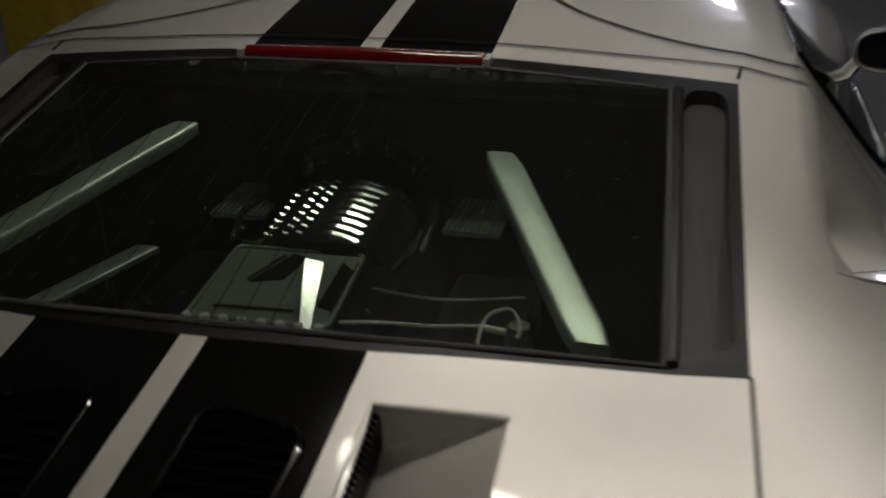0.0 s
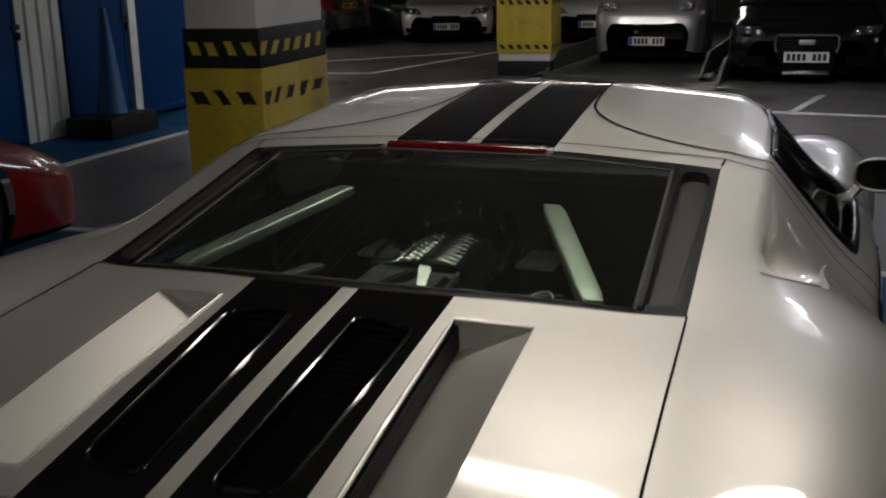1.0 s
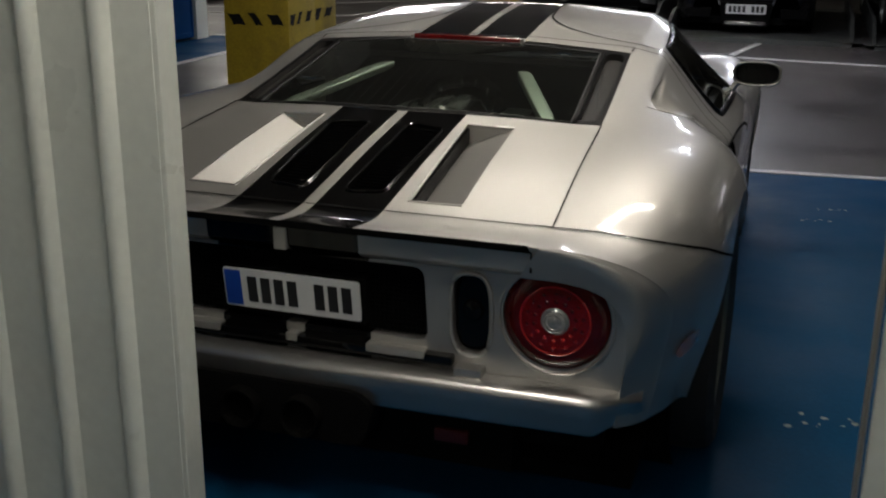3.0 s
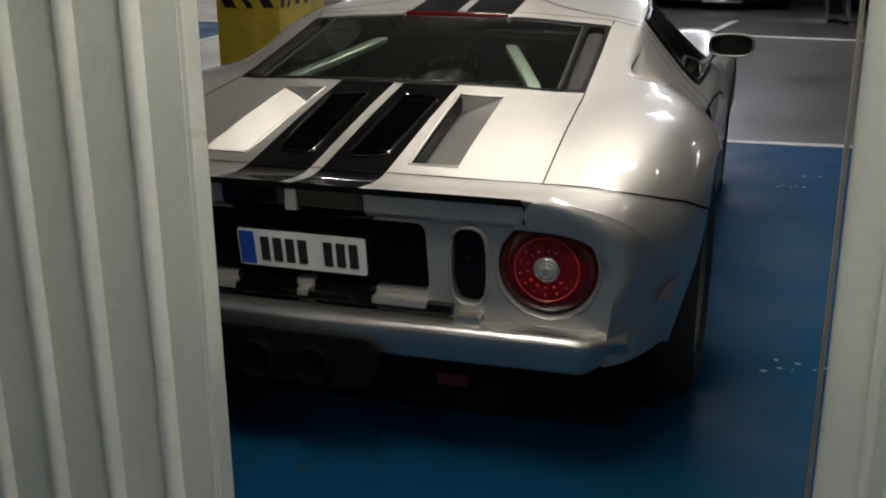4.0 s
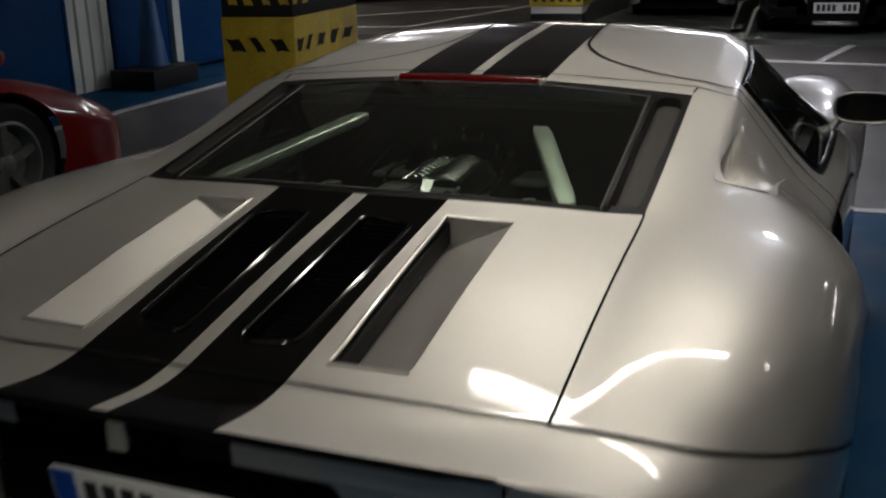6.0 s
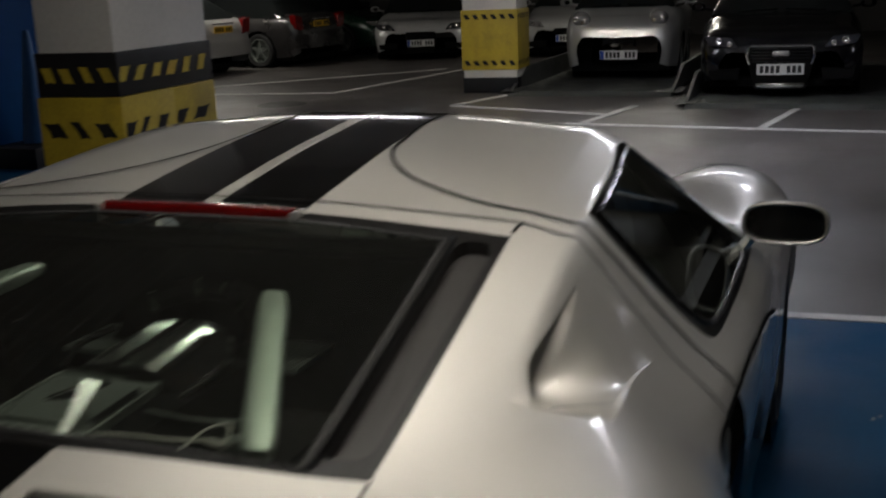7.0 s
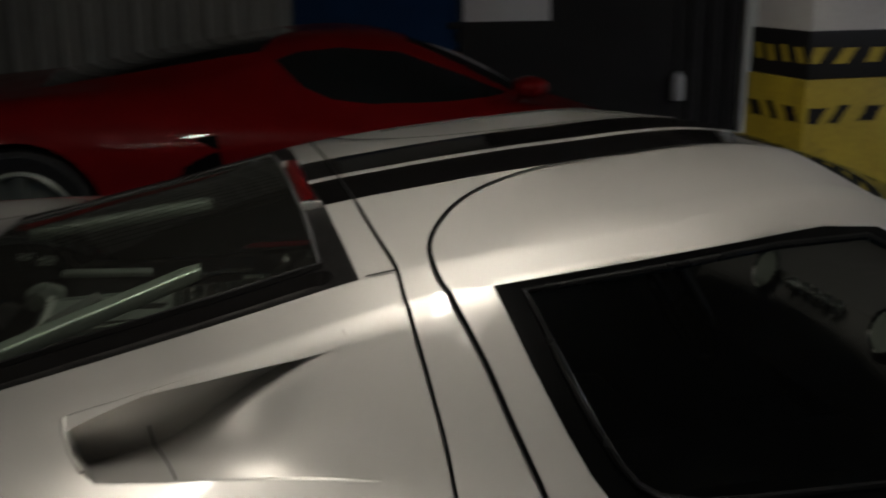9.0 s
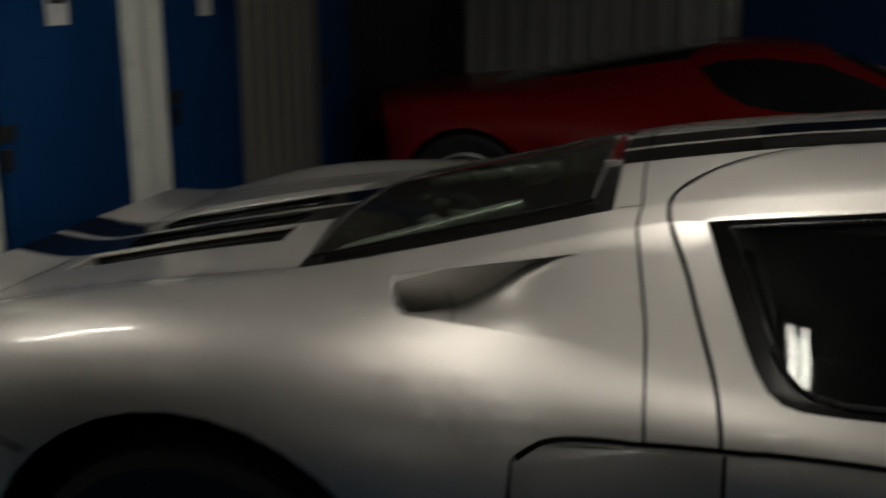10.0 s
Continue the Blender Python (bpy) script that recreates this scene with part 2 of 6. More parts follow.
# ---- small builders ----
def part(name, bm, material, parent=None, label="", smooth=True, sharp=35):
    """Links a bmesh as one mesh object under a thing or part."""
    me = bpy.data.meshes.new(name)
    bmesh.ops.recalc_face_normals(bm, faces=bm.faces)
    if smooth:
        for f in bm.faces:
            f.smooth = True
        lim = radians(sharp)
        for e in bm.edges:
            if len(e.link_faces) == 2 and e.calc_face_angle(0) > lim:
                e.smooth = False
    bm.to_mesh(me)
    bm.free()
    for mm in (material if isinstance(material, (list, tuple)) else [material]):
        me.materials.append(mm)
    ob = new(name, me)
    if parent is not None:
        ob.parent = parent
    if label:
        ob["label"] = label
    return ob


def thing(name, label, category, m=None, group=""):
    e = new(name)
    e.empty_display_size = 0.1
    if m is not None:
        e.matrix_world = m
    return tagged(e, label, category, group)


def box(bm, x0, x1, y0, y1, z0, z1, bevel=0.0, m=None, mi=0):
    vs = [bm.verts.new((x, y, z)) for z in (z0, z1) for y in (y0, y1) for x in (x0, x1)]
    fs = [bm.faces.new([vs[i] for i in q]) for q in ((0, 2, 3, 1), (4, 5, 7, 6), (0, 1, 5, 4), (2, 6, 7, 3), (0, 4, 6, 2), (1, 3, 7, 5))]
    for f in fs:
        f.material_index = mi
    if bevel:
        es = {e for f in fs for e in f.edges}
        r = bmesh.ops.bevel(bm, geom=list(es), offset=bevel, segments=2, affect="EDGES", profile=0.6)
        vs = list({v for f in r["faces"] for v in f.verts} | {v for v in vs if v.is_valid})
    if m is not None:
        bmesh.ops.transform(bm, matrix=m, verts=[v for v in vs if v.is_valid])
    return bm


def prism(bm, poly, axis, a, b, mi=0, m=None):
    """Extrude a polygon (2D) along an axis from a to b."""
    def co(p, w):
        return {"x": (w, p[0], p[1]), "y": (p[0], w, p[1]), "z": (p[0], p[1], w)}[axis]
    A = [bm.verts.new(co(p, a)) for p in poly]
    B = [bm.verts.new(co(p, b)) for p in poly]
    n = len(poly)
    fs = [bm.faces.new(A), bm.faces.new(B[::-1])]
    fs += [bm.faces.new((A[i], B[i], B[(i + 1) % n], A[(i + 1) % n])) for i in range(n)]
    for f in fs:
        f.material_index = mi
    if m is not None:
        bmesh.ops.transform(bm, matrix=m, verts=A + B)
    return bm


def lathe(bm, prof, n=32, m=None, mi=0, closed=False):
    """Spin a profile of (radius, along) round the x axis."""
    rings = []
    for r, a in prof:
        rings.append([bm.verts.new((a, r * math.cos(2 * math.pi * k / n), r * math.sin(2 * math.pi * k / n))) for k in range(n)])
    pairs = list(zip(rings, rings[1:])) + ([(rings[-1], rings[0])] if closed else [])
    for A, B in pairs:
        for k in range(n):
            f = bm.faces.new((A[k], A[(k + 1) % n], B[(k + 1) % n], B[k]))
            f.material_index = mi
    vs = [v for r in rings for v in r]
    if m is not None:
        bmesh.ops.transform(bm, matrix=m, verts=vs)
    return bm


def disc(bm, r, a, n=32, m=None, mi=0):
    vs = [bm.verts.new((a, r * math.cos(2 * math.pi * k / n), r * math.sin(2 * math.pi * k / n))) for k in range(n)]
    f = bm.faces.new(vs)
    f.material_index = mi
    if m is not None:
        bmesh.ops.transform(bm, matrix=m, verts=vs)
    return bm


def tube(bm, pts, r, n=8, mi=0, closed=False, flat=1.0):
    """A round bar along points."""
    pts = [Vector(p) for p in pts]
    rings = []
    N = len(pts)
    for i, p in enumerate(pts):
        a = pts[(i - 1) % N] if (closed or i > 0) else p
        b = pts[(i + 1) % N] if (closed or i < N - 1) else p
        d = (b - a).normalized()
        up = Vector((0, 0, 1)) if abs(d.z) < 0.9 else Vector((1, 0, 0))
        s = d.cross(up).normalized()
        u = s.cross(d)
        rings.append([bm.verts.new(p + s * r * math.cos(2 * math.pi * k / n) + u * r * flat * math.sin(2 * math.pi * k / n)) for k in range(n)])
    pairs = list(zip(rings, rings[1:])) + ([(rings[-1], rings[0])] if closed else [])
    for A, B in pairs:
        for k in range(n):
            f = bm.faces.new((A[k], A[(k + 1) % n], B[(k + 1) % n], B[k]))
            f.material_index = mi
    if not closed:
        bm.faces.new(rings[0][::-1]).material_index = mi
        bm.faces.new(rings[-1]).material_index = mi
    return bm


def catmull(vals, per):
    """Smooth curve through points, spaced by chord."""
    v = np.array(vals, float)
    n = len(v)
    t = [0.0]
    for i in range(1, n):
        t.append(t[-1] + max(1e-4, np.linalg.norm(v[i] - v[i - 1])) ** 0.7)
    m = []
    for i in range(n):
        if i == 0:
            m.append((v[1] - v[0]) / (t[1] - t[0]))
        elif i == n - 1:
            m.append((v[-1] - v[-2]) / (t[-1] - t[-2]))
        else:
            a, b = (v[i] - v[i - 1]) / (t[i] - t[i - 1]), (v[i + 1] - v[i]) / (t[i + 1] - t[i])
            w = (t[i + 1] - t[i]) / (t[i + 1] - t[i - 1])
            m.append(a * w + b * (1 - w))
    out = []
    for i in range(n - 1):
        h = t[i + 1] - t[i]
        for k in range(per):
            s = k / per
            out.append((2 * s**3 - 3 * s**2 + 1) * v[i] + (s**3 - 2 * s**2 + s) * h * m[i] + (-2 * s**3 + 3 * s**2) * v[i + 1] + (s**3 - s**2) * h * m[i + 1])
    out.append(v[-1])
    return np.array(out)


def loft(bm, rows, closed=False):
    """Quads through a grid of points; returns the grid of vertices."""
    g = [[bm.verts.new(p) for p in r] for r in rows]
    for A, B in zip(g, g[1:]):
        n = len(A)
        for k in range(n if closed else n - 1):
            q = (A[k], B[k], B[(k + 1) % n], A[(k + 1) % n])
            if len({v.co.to_tuple(6) for v in q}) >= 3:
                bm.faces.new(q)
    return g


def round_poly(poly, r, n=4):
    """A polygon with its corners rounded by r."""
    out = []
    N = len(poly)
    for i, p in enumerate(poly):
        p = Vector(p)
        a, b = Vector(poly[i - 1]) - p, Vector(poly[(i + 1) % N]) - p
        rr = r[i] if isinstance(r, (list, tuple)) else r
        if rr <= 0:
            out.append(tuple(p))
            continue
        a, b = p + a.normalized() * min(rr, a.length * 0.45), p + b.normalized() * min(rr, b.length * 0.45)
        for k in range(n + 1):
            t = k / n
            out.append(tuple(a * (1 - t) ** 2 + p * 2 * t * (1 - t) + b * t**2))
    return out


def oval(cx, cz, rx, rz, n=28, power=2.0):
    o = []
    for k in range(n):
        a = 2 * math.pi * k / n
        c, s = math.cos(a), math.sin(a)
        o.append((cx + rx * math.copysign(abs(c) ** (2 / power), c), cz + rz * math.copysign(abs(s) ** (2 / power), s)))
    return o


def cut(bm, faces, poly, axes):
    """Cut a convex outline into a set of faces; returns the faces inside."""
    faces = [f for f in faces]
    lay = bm.faces.layers.int.get("cand")
    if lay is None:
        bm.faces.index_update()
        ids = [f.index for f in faces]
        lay = bm.faces.layers.int.new("cand")
        bm.faces.ensure_lookup_table()
        faces = [bm.faces[i] for i in ids]
    for f in bm.faces:
        f[lay] = 0
    for f in faces:
        f[lay] = 1
    area = sum(poly[i - 1][0] * poly[i][1] - poly[i][0] * poly[i - 1][1] for i in range(len(poly)))
    pts = poly if area > 0 else poly[::-1]
    for i in range(len(pts)):
        a, b = pts[i - 1], pts[i]
        no2 = (b[1] - a[1], a[0] - b[0])
        ln = math.hypot(*no2)
        if ln < 1e-9:
            continue
        co, no = [0, 0, 0], [0, 0, 0]
        co[axes[0]], co[axes[1]] = a
        no[axes[0]], no[axes[1]] = no2[0] / ln, no2[1] / ln
        co, no = Vector(co), Vector(no)
        fs = [f for f in bm.faces if f[lay]]
        if not fs:
            return []
        geom = list({v for f in fs for v in f.verts}) + list({e for f in fs for e in f.edges}) + fs
        bmesh.ops.bisect_plane(bm, geom=geom, dist=1e-6, plane_co=co, plane_no=no)
        for f in bm.faces:
            if f[lay] and (f.calc_center_median() - co).dot(no) > 0:
                f[lay] = 0
    return [f for f in bm.faces if f[lay]]


def extract(faces, sides=(1,), mats=None):
    """Copy faces to a new bmesh, as they are (1) and mirrored (-1)."""
    out = bmesh.new()
    for s in sides:
        vm = {}
        for f in faces:
            q = []
            for v in f.verts:
                if v not in vm:
                    vm[v] = out.verts.new((v.co.x * s, v.co.y, v.co.z))
                q.append(vm[v])
            try:
                nf = out.faces.new(q if s > 0 else q[::-1])
            except ValueError:
                continue
            nf.material_index = f.material_index
    bmesh.ops.remove_doubles(out, verts=out.verts, dist=1e-5)
    return out


def wheel(parent, x, y, r, w, side, spokes=5, rim=ALLOY, rr=0.68):
    """A wheel on the x axis; side is +1 for the right."""
    hub = new("wheel")
    hub.parent = parent
    hub.matrix_local = pose(x, y, r, 0, 0, 0 if side > 0 else 180)
    bm = bmesh.new()
    lathe(bm, [(r * rr, w * 0.42), (r * 0.90, w * 0.5), (r * 0.97, w * 0.44), (r, w * 0.3), (r, -w * 0.3), (r * 0.97, -w * 0.44), (r * 0.9, -w * 0.5), (r * rr, -w * 0.42)], 40)
    part("tyre", bm, RUBBER, hub)
    bm = bmesh.new()
    lathe(bm, [(r * rr + 0.006, w * 0.43), (r * rr - 0.012, w * 0.45), (r * rr - 0.02, w * 0.38), (r * rr - 0.03, -w * 0.3), (r * 0.15, -w * 0.3)], 40)
    for k in range(spokes):
        a = 360 / spokes * k
        mm = pose(0, 0, 0, a, 0, 0)
        prism(bm, [(-0.035, r * 0.1), (-0.02, r * rr - 0.02), (0.02, r * rr - 0.02), (0.035, r * 0.1)], "x", w * 0.24, w * 0.36, 0, mm)
    lathe(bm, [(0.001, w * 0.4), (0.03, w * 0.4), (0.05, w * 0.36), (0.06, w * 0.22)], 20)
    part("rim", bm, rim, hub)
    bm = bmesh.new()
    lathe(bm, [(r * 0.55, w * 0.1), (r * 0.55, w * 0.06), (r * 0.1, w * 0.06)], 28)
    disc(bm, r * 0.55, w * 0.1, 28)
    part("brake_disc", bm, ALLOY, hub)
    return hub


def plate(parent, m, w, h, bars=7, white=PLATEW, blue=True):
    """A number plate facing -y, its marks as plain bars."""
    bm = bmesh.new()
    prism(bm, round_poly([(-w / 2, -h / 2), (w / 2, -h / 2), (w / 2, h / 2), (-w / 2, h / 2)], 0.008, 3), "y", 0, 0.006)
    p = part("number_plate", bm, white, parent)
    p.matrix_local = m
    if blue:
        bm = bmesh.new()
        box(bm, -w / 2 + 0.004, -w / 2 + 0.004 + h * 0.42, -0.002, 0.001, -h / 2 + 0.005, h / 2 - 0.005)
        part("blue_band", bm, PLATEB, p)
    x0, x1 = -w / 2 + h * (0.58 if blue else 0.2), w / 2 - h * 0.15
    n = bars + 1
    for k in range(n):
        if k == 4:
            continue
        a = x0 + (x1 - x0) * (k + 0.16) / n
        b = x0 + (x1 - x0) * (k + 0.84) / n
        bm = bmesh.new()
        box(bm, a, b, -0.0025, 0.001, -h * 0.33, h * 0.33)
        part("marking_bar", bm, PLATEK, p)
    return p


# ---- the silver sports car ----
from mathutils.bvhtree import BVHTree

# right half of the body, station by station from tail to nose: centre, stripe edge, rail, crest, upper side, belt, lower side, sill
BODY = [
    [(0, -0.085, .822), (.205, -0.085, .822), (.63, -0.077, .821), (.76, -0.055, .806), (.88, 0, .755), (.938, .085, .66), (.922, .105, .52), (.895, .095, .36)],
    [(0, .04, .808), (.205, .04, .808), (.635, .045, .807), (.775, .05, .806), (.9, .09, .78), (.977, .165, .69), (.968, .195, .53), (.930, .19, .35)],
    [(0, .12, .814), (.205, .12, .814), (.64, .12, .8135), (.78, .125, .822), (.92, .16, .795), (1, .24, .71), (.992, .28, .54), (.945, .28, .34)],
    [(0, .22, .834), (.205, .22, .834), (.636, .22, .834), (.79, .22, .855), (.94, .25, .825), (1.015, .31, .735), (1.02, .35, .55), (.965, .35, .32)],
    [(0, .45, .8800), (.205, .45, .8800), (.628, .45, .8765), (.785, .45, .905), (.955, .45, .87), (1.034, .45, .768), (1.033, .45, .55), (.97, .45, .25)],
    [(0, .7, .924), (.205, .7, .924), (.618, .7, .908), (.765, .7, .925), (.971, .7, .885), (1.044, .7, .786), (1.038, .7, .55), (.97, .7, .22)],
    [(0, .8, .941), (.205, .8, .941), (.612, .845, .922), (.735, .86, .93), (.973, .9, .892), (1.052, .9, .774), (1.047, .9, .55), (.965, .88, .22)],
    [(0, 1.08, 1.012), (.205, 1.08, 1.01), (.603, 1.08, .974), (.7, 1.08, .948), (.898, 1.12, .893), (1.024, 1.13, .763), (1.029, 1.12, .5), (.95, 1.1, .18)],
    [(0, 1.3, 1.06), (.205, 1.3, 1.058), (.595, 1.3, 1.024), (.7, 1.3, 1), (.828, 1.34, .873), (.966, 1.36, .743), (.988, 1.35, .5), (.93, 1.33, .16)],
    [(0, 1.48, 1.096), (.205, 1.48, 1.094), (.59, 1.48, 1.069), (.696, 1.49, 1.050), (.835, 1.5, .86), (.938, 1.51, .75), (.965, 1.51, .5), (.92, 1.51, .15)],
    [(0, 1.62, 1.116), (.204, 1.62, 1.114), (.6, 1.61, 1.089), (.684, 1.63, 1.072), (.862, 1.69, .838), (.945, 1.7, .752), (.955, 1.7, .5), (.91, 1.7, .14)],
    [(0, 1.95, 1.152), (.195, 1.95, 1.15), (.585, 1.95, 1.126), (.66, 1.95, 1.098), (.893, 1.95, .806), (.95, 1.95, .74), (.95, 1.95, .48), (.91, 1.95, .14)],
    [(0, 2.33, 1.162), (.185, 2.33, 1.16), (.55, 2.31, 1.132), (.614, 2.3, 1.102), (.895, 2.3, .797), (.945, 2.3, .73), (.945, 2.3, .47), (.91, 2.3, .14)],
    [(0, 2.7, 1.035), (.185, 2.7, 1.033), (.565, 2.63, .985), (.668, 2.62, .95), (.885, 2.62, .785), (.935, 2.62, .72), (.94, 2.62, .46), (.91, 2.62, .14)],
    [(0, 3.12, .835), (.185, 3.12, .833), (.61, 3.02, .8), (.745, 2.96, .772), (.84, 2.94, .765), (.915, 2.94, .72), (.95, 2.94, .45), (.92, 2.94, .14)],
    [(0, 3.33, .812), (.185, 3.33, .81), (.52, 3.33, .795), (.7, 3.3, .845), (.86, 3.3, .825), (.95, 3.3, .73), (.965, 3.3, .5), (.93, 3.3, .2)],
    [(0, 3.7, .775), (.185, 3.7, .773), (.5, 3.7, .755), (.68, 3.7, .805), (.83, 3.7, .77), (.92, 3.68, .66), (.95, 3.68, .48), (.92, 3.66, .2)],
    [(0, 4.02, .685), (.185, 4.02, .683), (.45, 4.02, .665), (.6, 4, .685), (.74, 3.97, .66), (.85, 3.92, .57), (.88, 3.9, .42), (.86, 3.87, .18)],
    [(0, 4.25, .53), (.185, 4.25, .53), (.35, 4.22, .54), (.48, 4.19, .55), (.6, 4.15, .52), (.7, 4.09, .46), (.73, 4.07, .36), (.72, 4.05, .16)],
    [(0, 4.34, .4), (.185, 4.34, .4), (.3, 4.31, .4), (.42, 4.27, .4), (.52, 4.23, .38), (.6, 4.18, .36), (.63, 4.16, .3), (.62, 4.14, .16)],
]
SUBS, SUBL = 8, 5


def crease(y):
    """How sharp the shoulder line is: soft over the haunch, hard from the intake to the windscreen."""
    up = max(0.0, min(1.0, (y - .92) / .15))
    down = max(0.0, min(1.0, (2.75 - y) / .35))
    return up * up * (3 - 2 * up) * down


def body_rows():
    cols = [catmull([st[k] for st in BODY], SUBS) for k in range(8)]
    rows = []
    for s in range(len(cols[0])):
        pts = [tuple(c[s]) for c in cols]
        top = catmull(pts[:3], SUBL)
        flow = catmull(pts[2:], SUBL)
        hard = np.concatenate([catmull(pts[2:4], SUBL), catmull(pts[3:], SUBL)[1:]])
        c = crease(pts[3][1])
        side = flow * (1 - c) + hard * c
        gap = (0.017, pts[0][1] + (pts[1][1] - pts[0][1]) * 0.08, pts[0][2])
        edge_a = catmull([gap, pts[1]], 3)
        # centre, centre stripe, black stripe, then out to the sill
        first = [pts[0]] + [tuple(p) for p in edge_a]
        second = [tuple(p) for p in top[SUBL + 1:]]
        rows.append([Vector(p) for p in first + second + [tuple(p) for p in side[1:]]])
    # even out the flanks between the stations
    n0 = len(first) + len(second) - 1
    for it in range(26):
        old = [[p.copy() for p in r] for r in rows]
        for i in range(1, len(rows) - 1):
            for k in range(n0, len(rows[0])):
                y = old[i][k].y
                w = .5 * max(0.0, min(1.0, (2.0 - y) / .4))
                rows[i][k] = old[i][k] * (1 - w) + (old[i - 1][k] + old[i + 1][k]) * (w / 2)
        if it % 6 == 0:
            old = [[p.copy() for p in r] for r in rows]
            for i in range(1, len(rows) - 1):
                for k in range(n0 + 2, len(rows[0]) - 1):
                    w = .5 * max(0.0, min(1.0, (1.5 - rows[i][n0].y) / .2))
                    if k < n0 + SUBL + 4:
                        w *= 1 - crease(rows[i][n0 + SUBL].y)
                    rows[i][k] = old[i][k] * (1 - w) + (old[i][k - 1] + old[i][k + 1]) * (w / 2)
    # straight run of the engine cover down to its rear gap
    for k in range(n0 + SUBL + 4):
        w = min(1.0, (n0 + SUBL + 4 - k) / 4)
        ends = []
        for ye in (.112, .28):
            for i in range(len(rows) - 1):
                a, b = rows[i][k], rows[i + 1][k]
                if a.y <= ye < b.y:
                    ends.append(a.lerp(b, (ye - a.y) / (b.y - a.y)))
                    break
        for r in rows:
            if ends[0].y < r[k].y < ends[1].y:
                r[k] = r[k].lerp(ends[0].lerp(ends[1], (r[k].y - ends[0].y) / (ends[1].y - ends[0].y)), w)
    return rows


car = thing("sports_car", "low silver sports car with two black racing stripes", "car")
ROWS = body_rows()
shell = bmesh.new()
loft(shell, ROWS)
bmesh.ops.reverse_faces(shell, faces=shell.faces)
shell.normal_update()
BVH = BVHTree.FromBMesh(shell)


def top_z(x, y):
    h = BVH.ray_cast(Vector((abs(x), y, 2.0)), Vector((0, 0, -1)))
    return h[0].z if h[0] else 0.8


def side_x(y, z):
    h = BVH.ray_cast(Vector((2.0, y, z)), Vector((-1, 0, 0)))
    return h[0].x if h[0] else 0.9


# stripes on the centre panels
for f in shell.faces:
    c = f.calc_center_median()
    edge = 0.205 if c.y < 1.6 else 0.205 - 0.02 * min(1, (c.y - 1.6) / 0.7)
    f.material_index = 1 if (0.017 < c.x < edge + 0.001 and c.z > 0.3) else 0


def upward(lo=-1, hi=9):
    return [f for f in shell.faces if f.normal.z > 0.45 and lo < f.calc_center_median().y < hi]


reg = shell.faces.layers.int.new("reg")
DECK_FRAME = [(-.01, .792), (.205, .796), (.612, .846), (.590, 1.488), (.2, 1.474), (-.01, 1.472)]
WIN_GLASS = [(-.01, .812), (.19, .814), (.522, .846), (.492, 1.432), (.2, 1.436), (-.01, 1.436)]
VENT_SLOT = round_poly([(.537, .872), (.594, .884), (.576, 1.448), (.511, 1.442)], [.01, .03, .05, .05], 5)
SCOOP = [(.249, .176), (.391, .179), (.376, .726), (.234, .719)]
LOUVRE = [(.057, .200), (.166, .214), (.182, .665), (.062, .690)]


def assign(faces, n):
    for f in faces:
        f[reg] = n


assign(cut(shell, upward(.6, 1.7), DECK_FRAME, (0, 1)), 1)
assign(cut(shell, [f for f in shell.faces if f[reg] == 1], WIN_GLASS, (0, 1)), 2)
assign(cut(shell, [f for f in shell.faces if f[reg] == 1], VENT_SLOT, (0, 1)), 3)
assign(cut(shell, [f for f in upward(.0, .9) if f[reg] == 0], round_poly(SCOOP, .012, 3), (0, 1)), 4)
assign(cut(shell, [f for f in upward(.0, .9) if f[reg] == 0], round_poly(LOUVRE, .03, 4), (0, 1)), 5)
# rear of the roof gap
CLAM_Y = 1.522
sides = [f for f in shell.faces if f[reg] == 0]
front = cut(shell, sides, [(-.1, CLAM_Y), (1.3, CLAM_Y), (1.3, 5), (-.1, 5)], (0, 1))
assign(front, 10)
# windscreen
assign(cut(shell, [f for f in shell.faces if f[reg] == 10 and f.normal.z > .2 and f.calc_center_median().x < .63 and 2.2 < f.calc_center_median().y < 3.2],
           [(-.01, 2.39), (.50, 2.36), (.555, 2.62), (.60, 2.97), (-.01, 3.08)], (0, 1)), 11)
# side window and its surround
CREST = [r[9 + SUBL] for r in ROWS]


def crest_z(y):
    for p, q in zip(CREST, CREST[1:]):
        if p.y <= y < q.y:
            return p.z + (q.z - p.z) * (y - p.y) / (q.y - p.y)


WIN_OUT = [(1.651, 1.074)] + [(y, crest_z(y) - .0015) for y in (1.75, 1.86, 1.97, 2.08, 2.19, 2.29)] + [(2.56, .968), (2.90, .790), (2.75, .786), (2.4, .792), (1.95, .801), (1.87, .803), (1.81, .807), (1.78, .814), (1.757, .829), (1.738, .857), (1.718, .899), (1.685, .980)]
WIN_IN = [(1.694, 1.064)] + [(y, crest_z(y) - .016) for y in (1.80, 1.95, 2.10, 2.26)] + [(2.54, .954), (2.85, .804), (2.75, .802), (2.4, .807), (1.95, .816), (1.88, .818), (1.825, .828), (1.798, .842), (1.778, .866), (1.756, .908), (1.724, .986)]
sidef = [f for f in shell.faces if f[reg] in (10,) and f.calc_center_median().x > .55 and f.normal.x > .15]
assign(cut(shell, sidef, WIN_OUT, (1, 2)), 12)
assign(cut(shell, [f for f in shell.faces if f[reg] == 12], WIN_IN, (1, 2)), 13)
# door skin below and above the window
DOOR = [(1.587, 1.07), (1.69, .75), (1.70, .24), (2.90, .24), (2.94, .76), (2.60, .97), (2.30, 1.10)]
assign(cut(shell, [f for f in shell.faces if f[reg] == 10 and f.calc_center_median().x > .5 and f.normal.x > .15], DOOR, (1, 2)), 14)
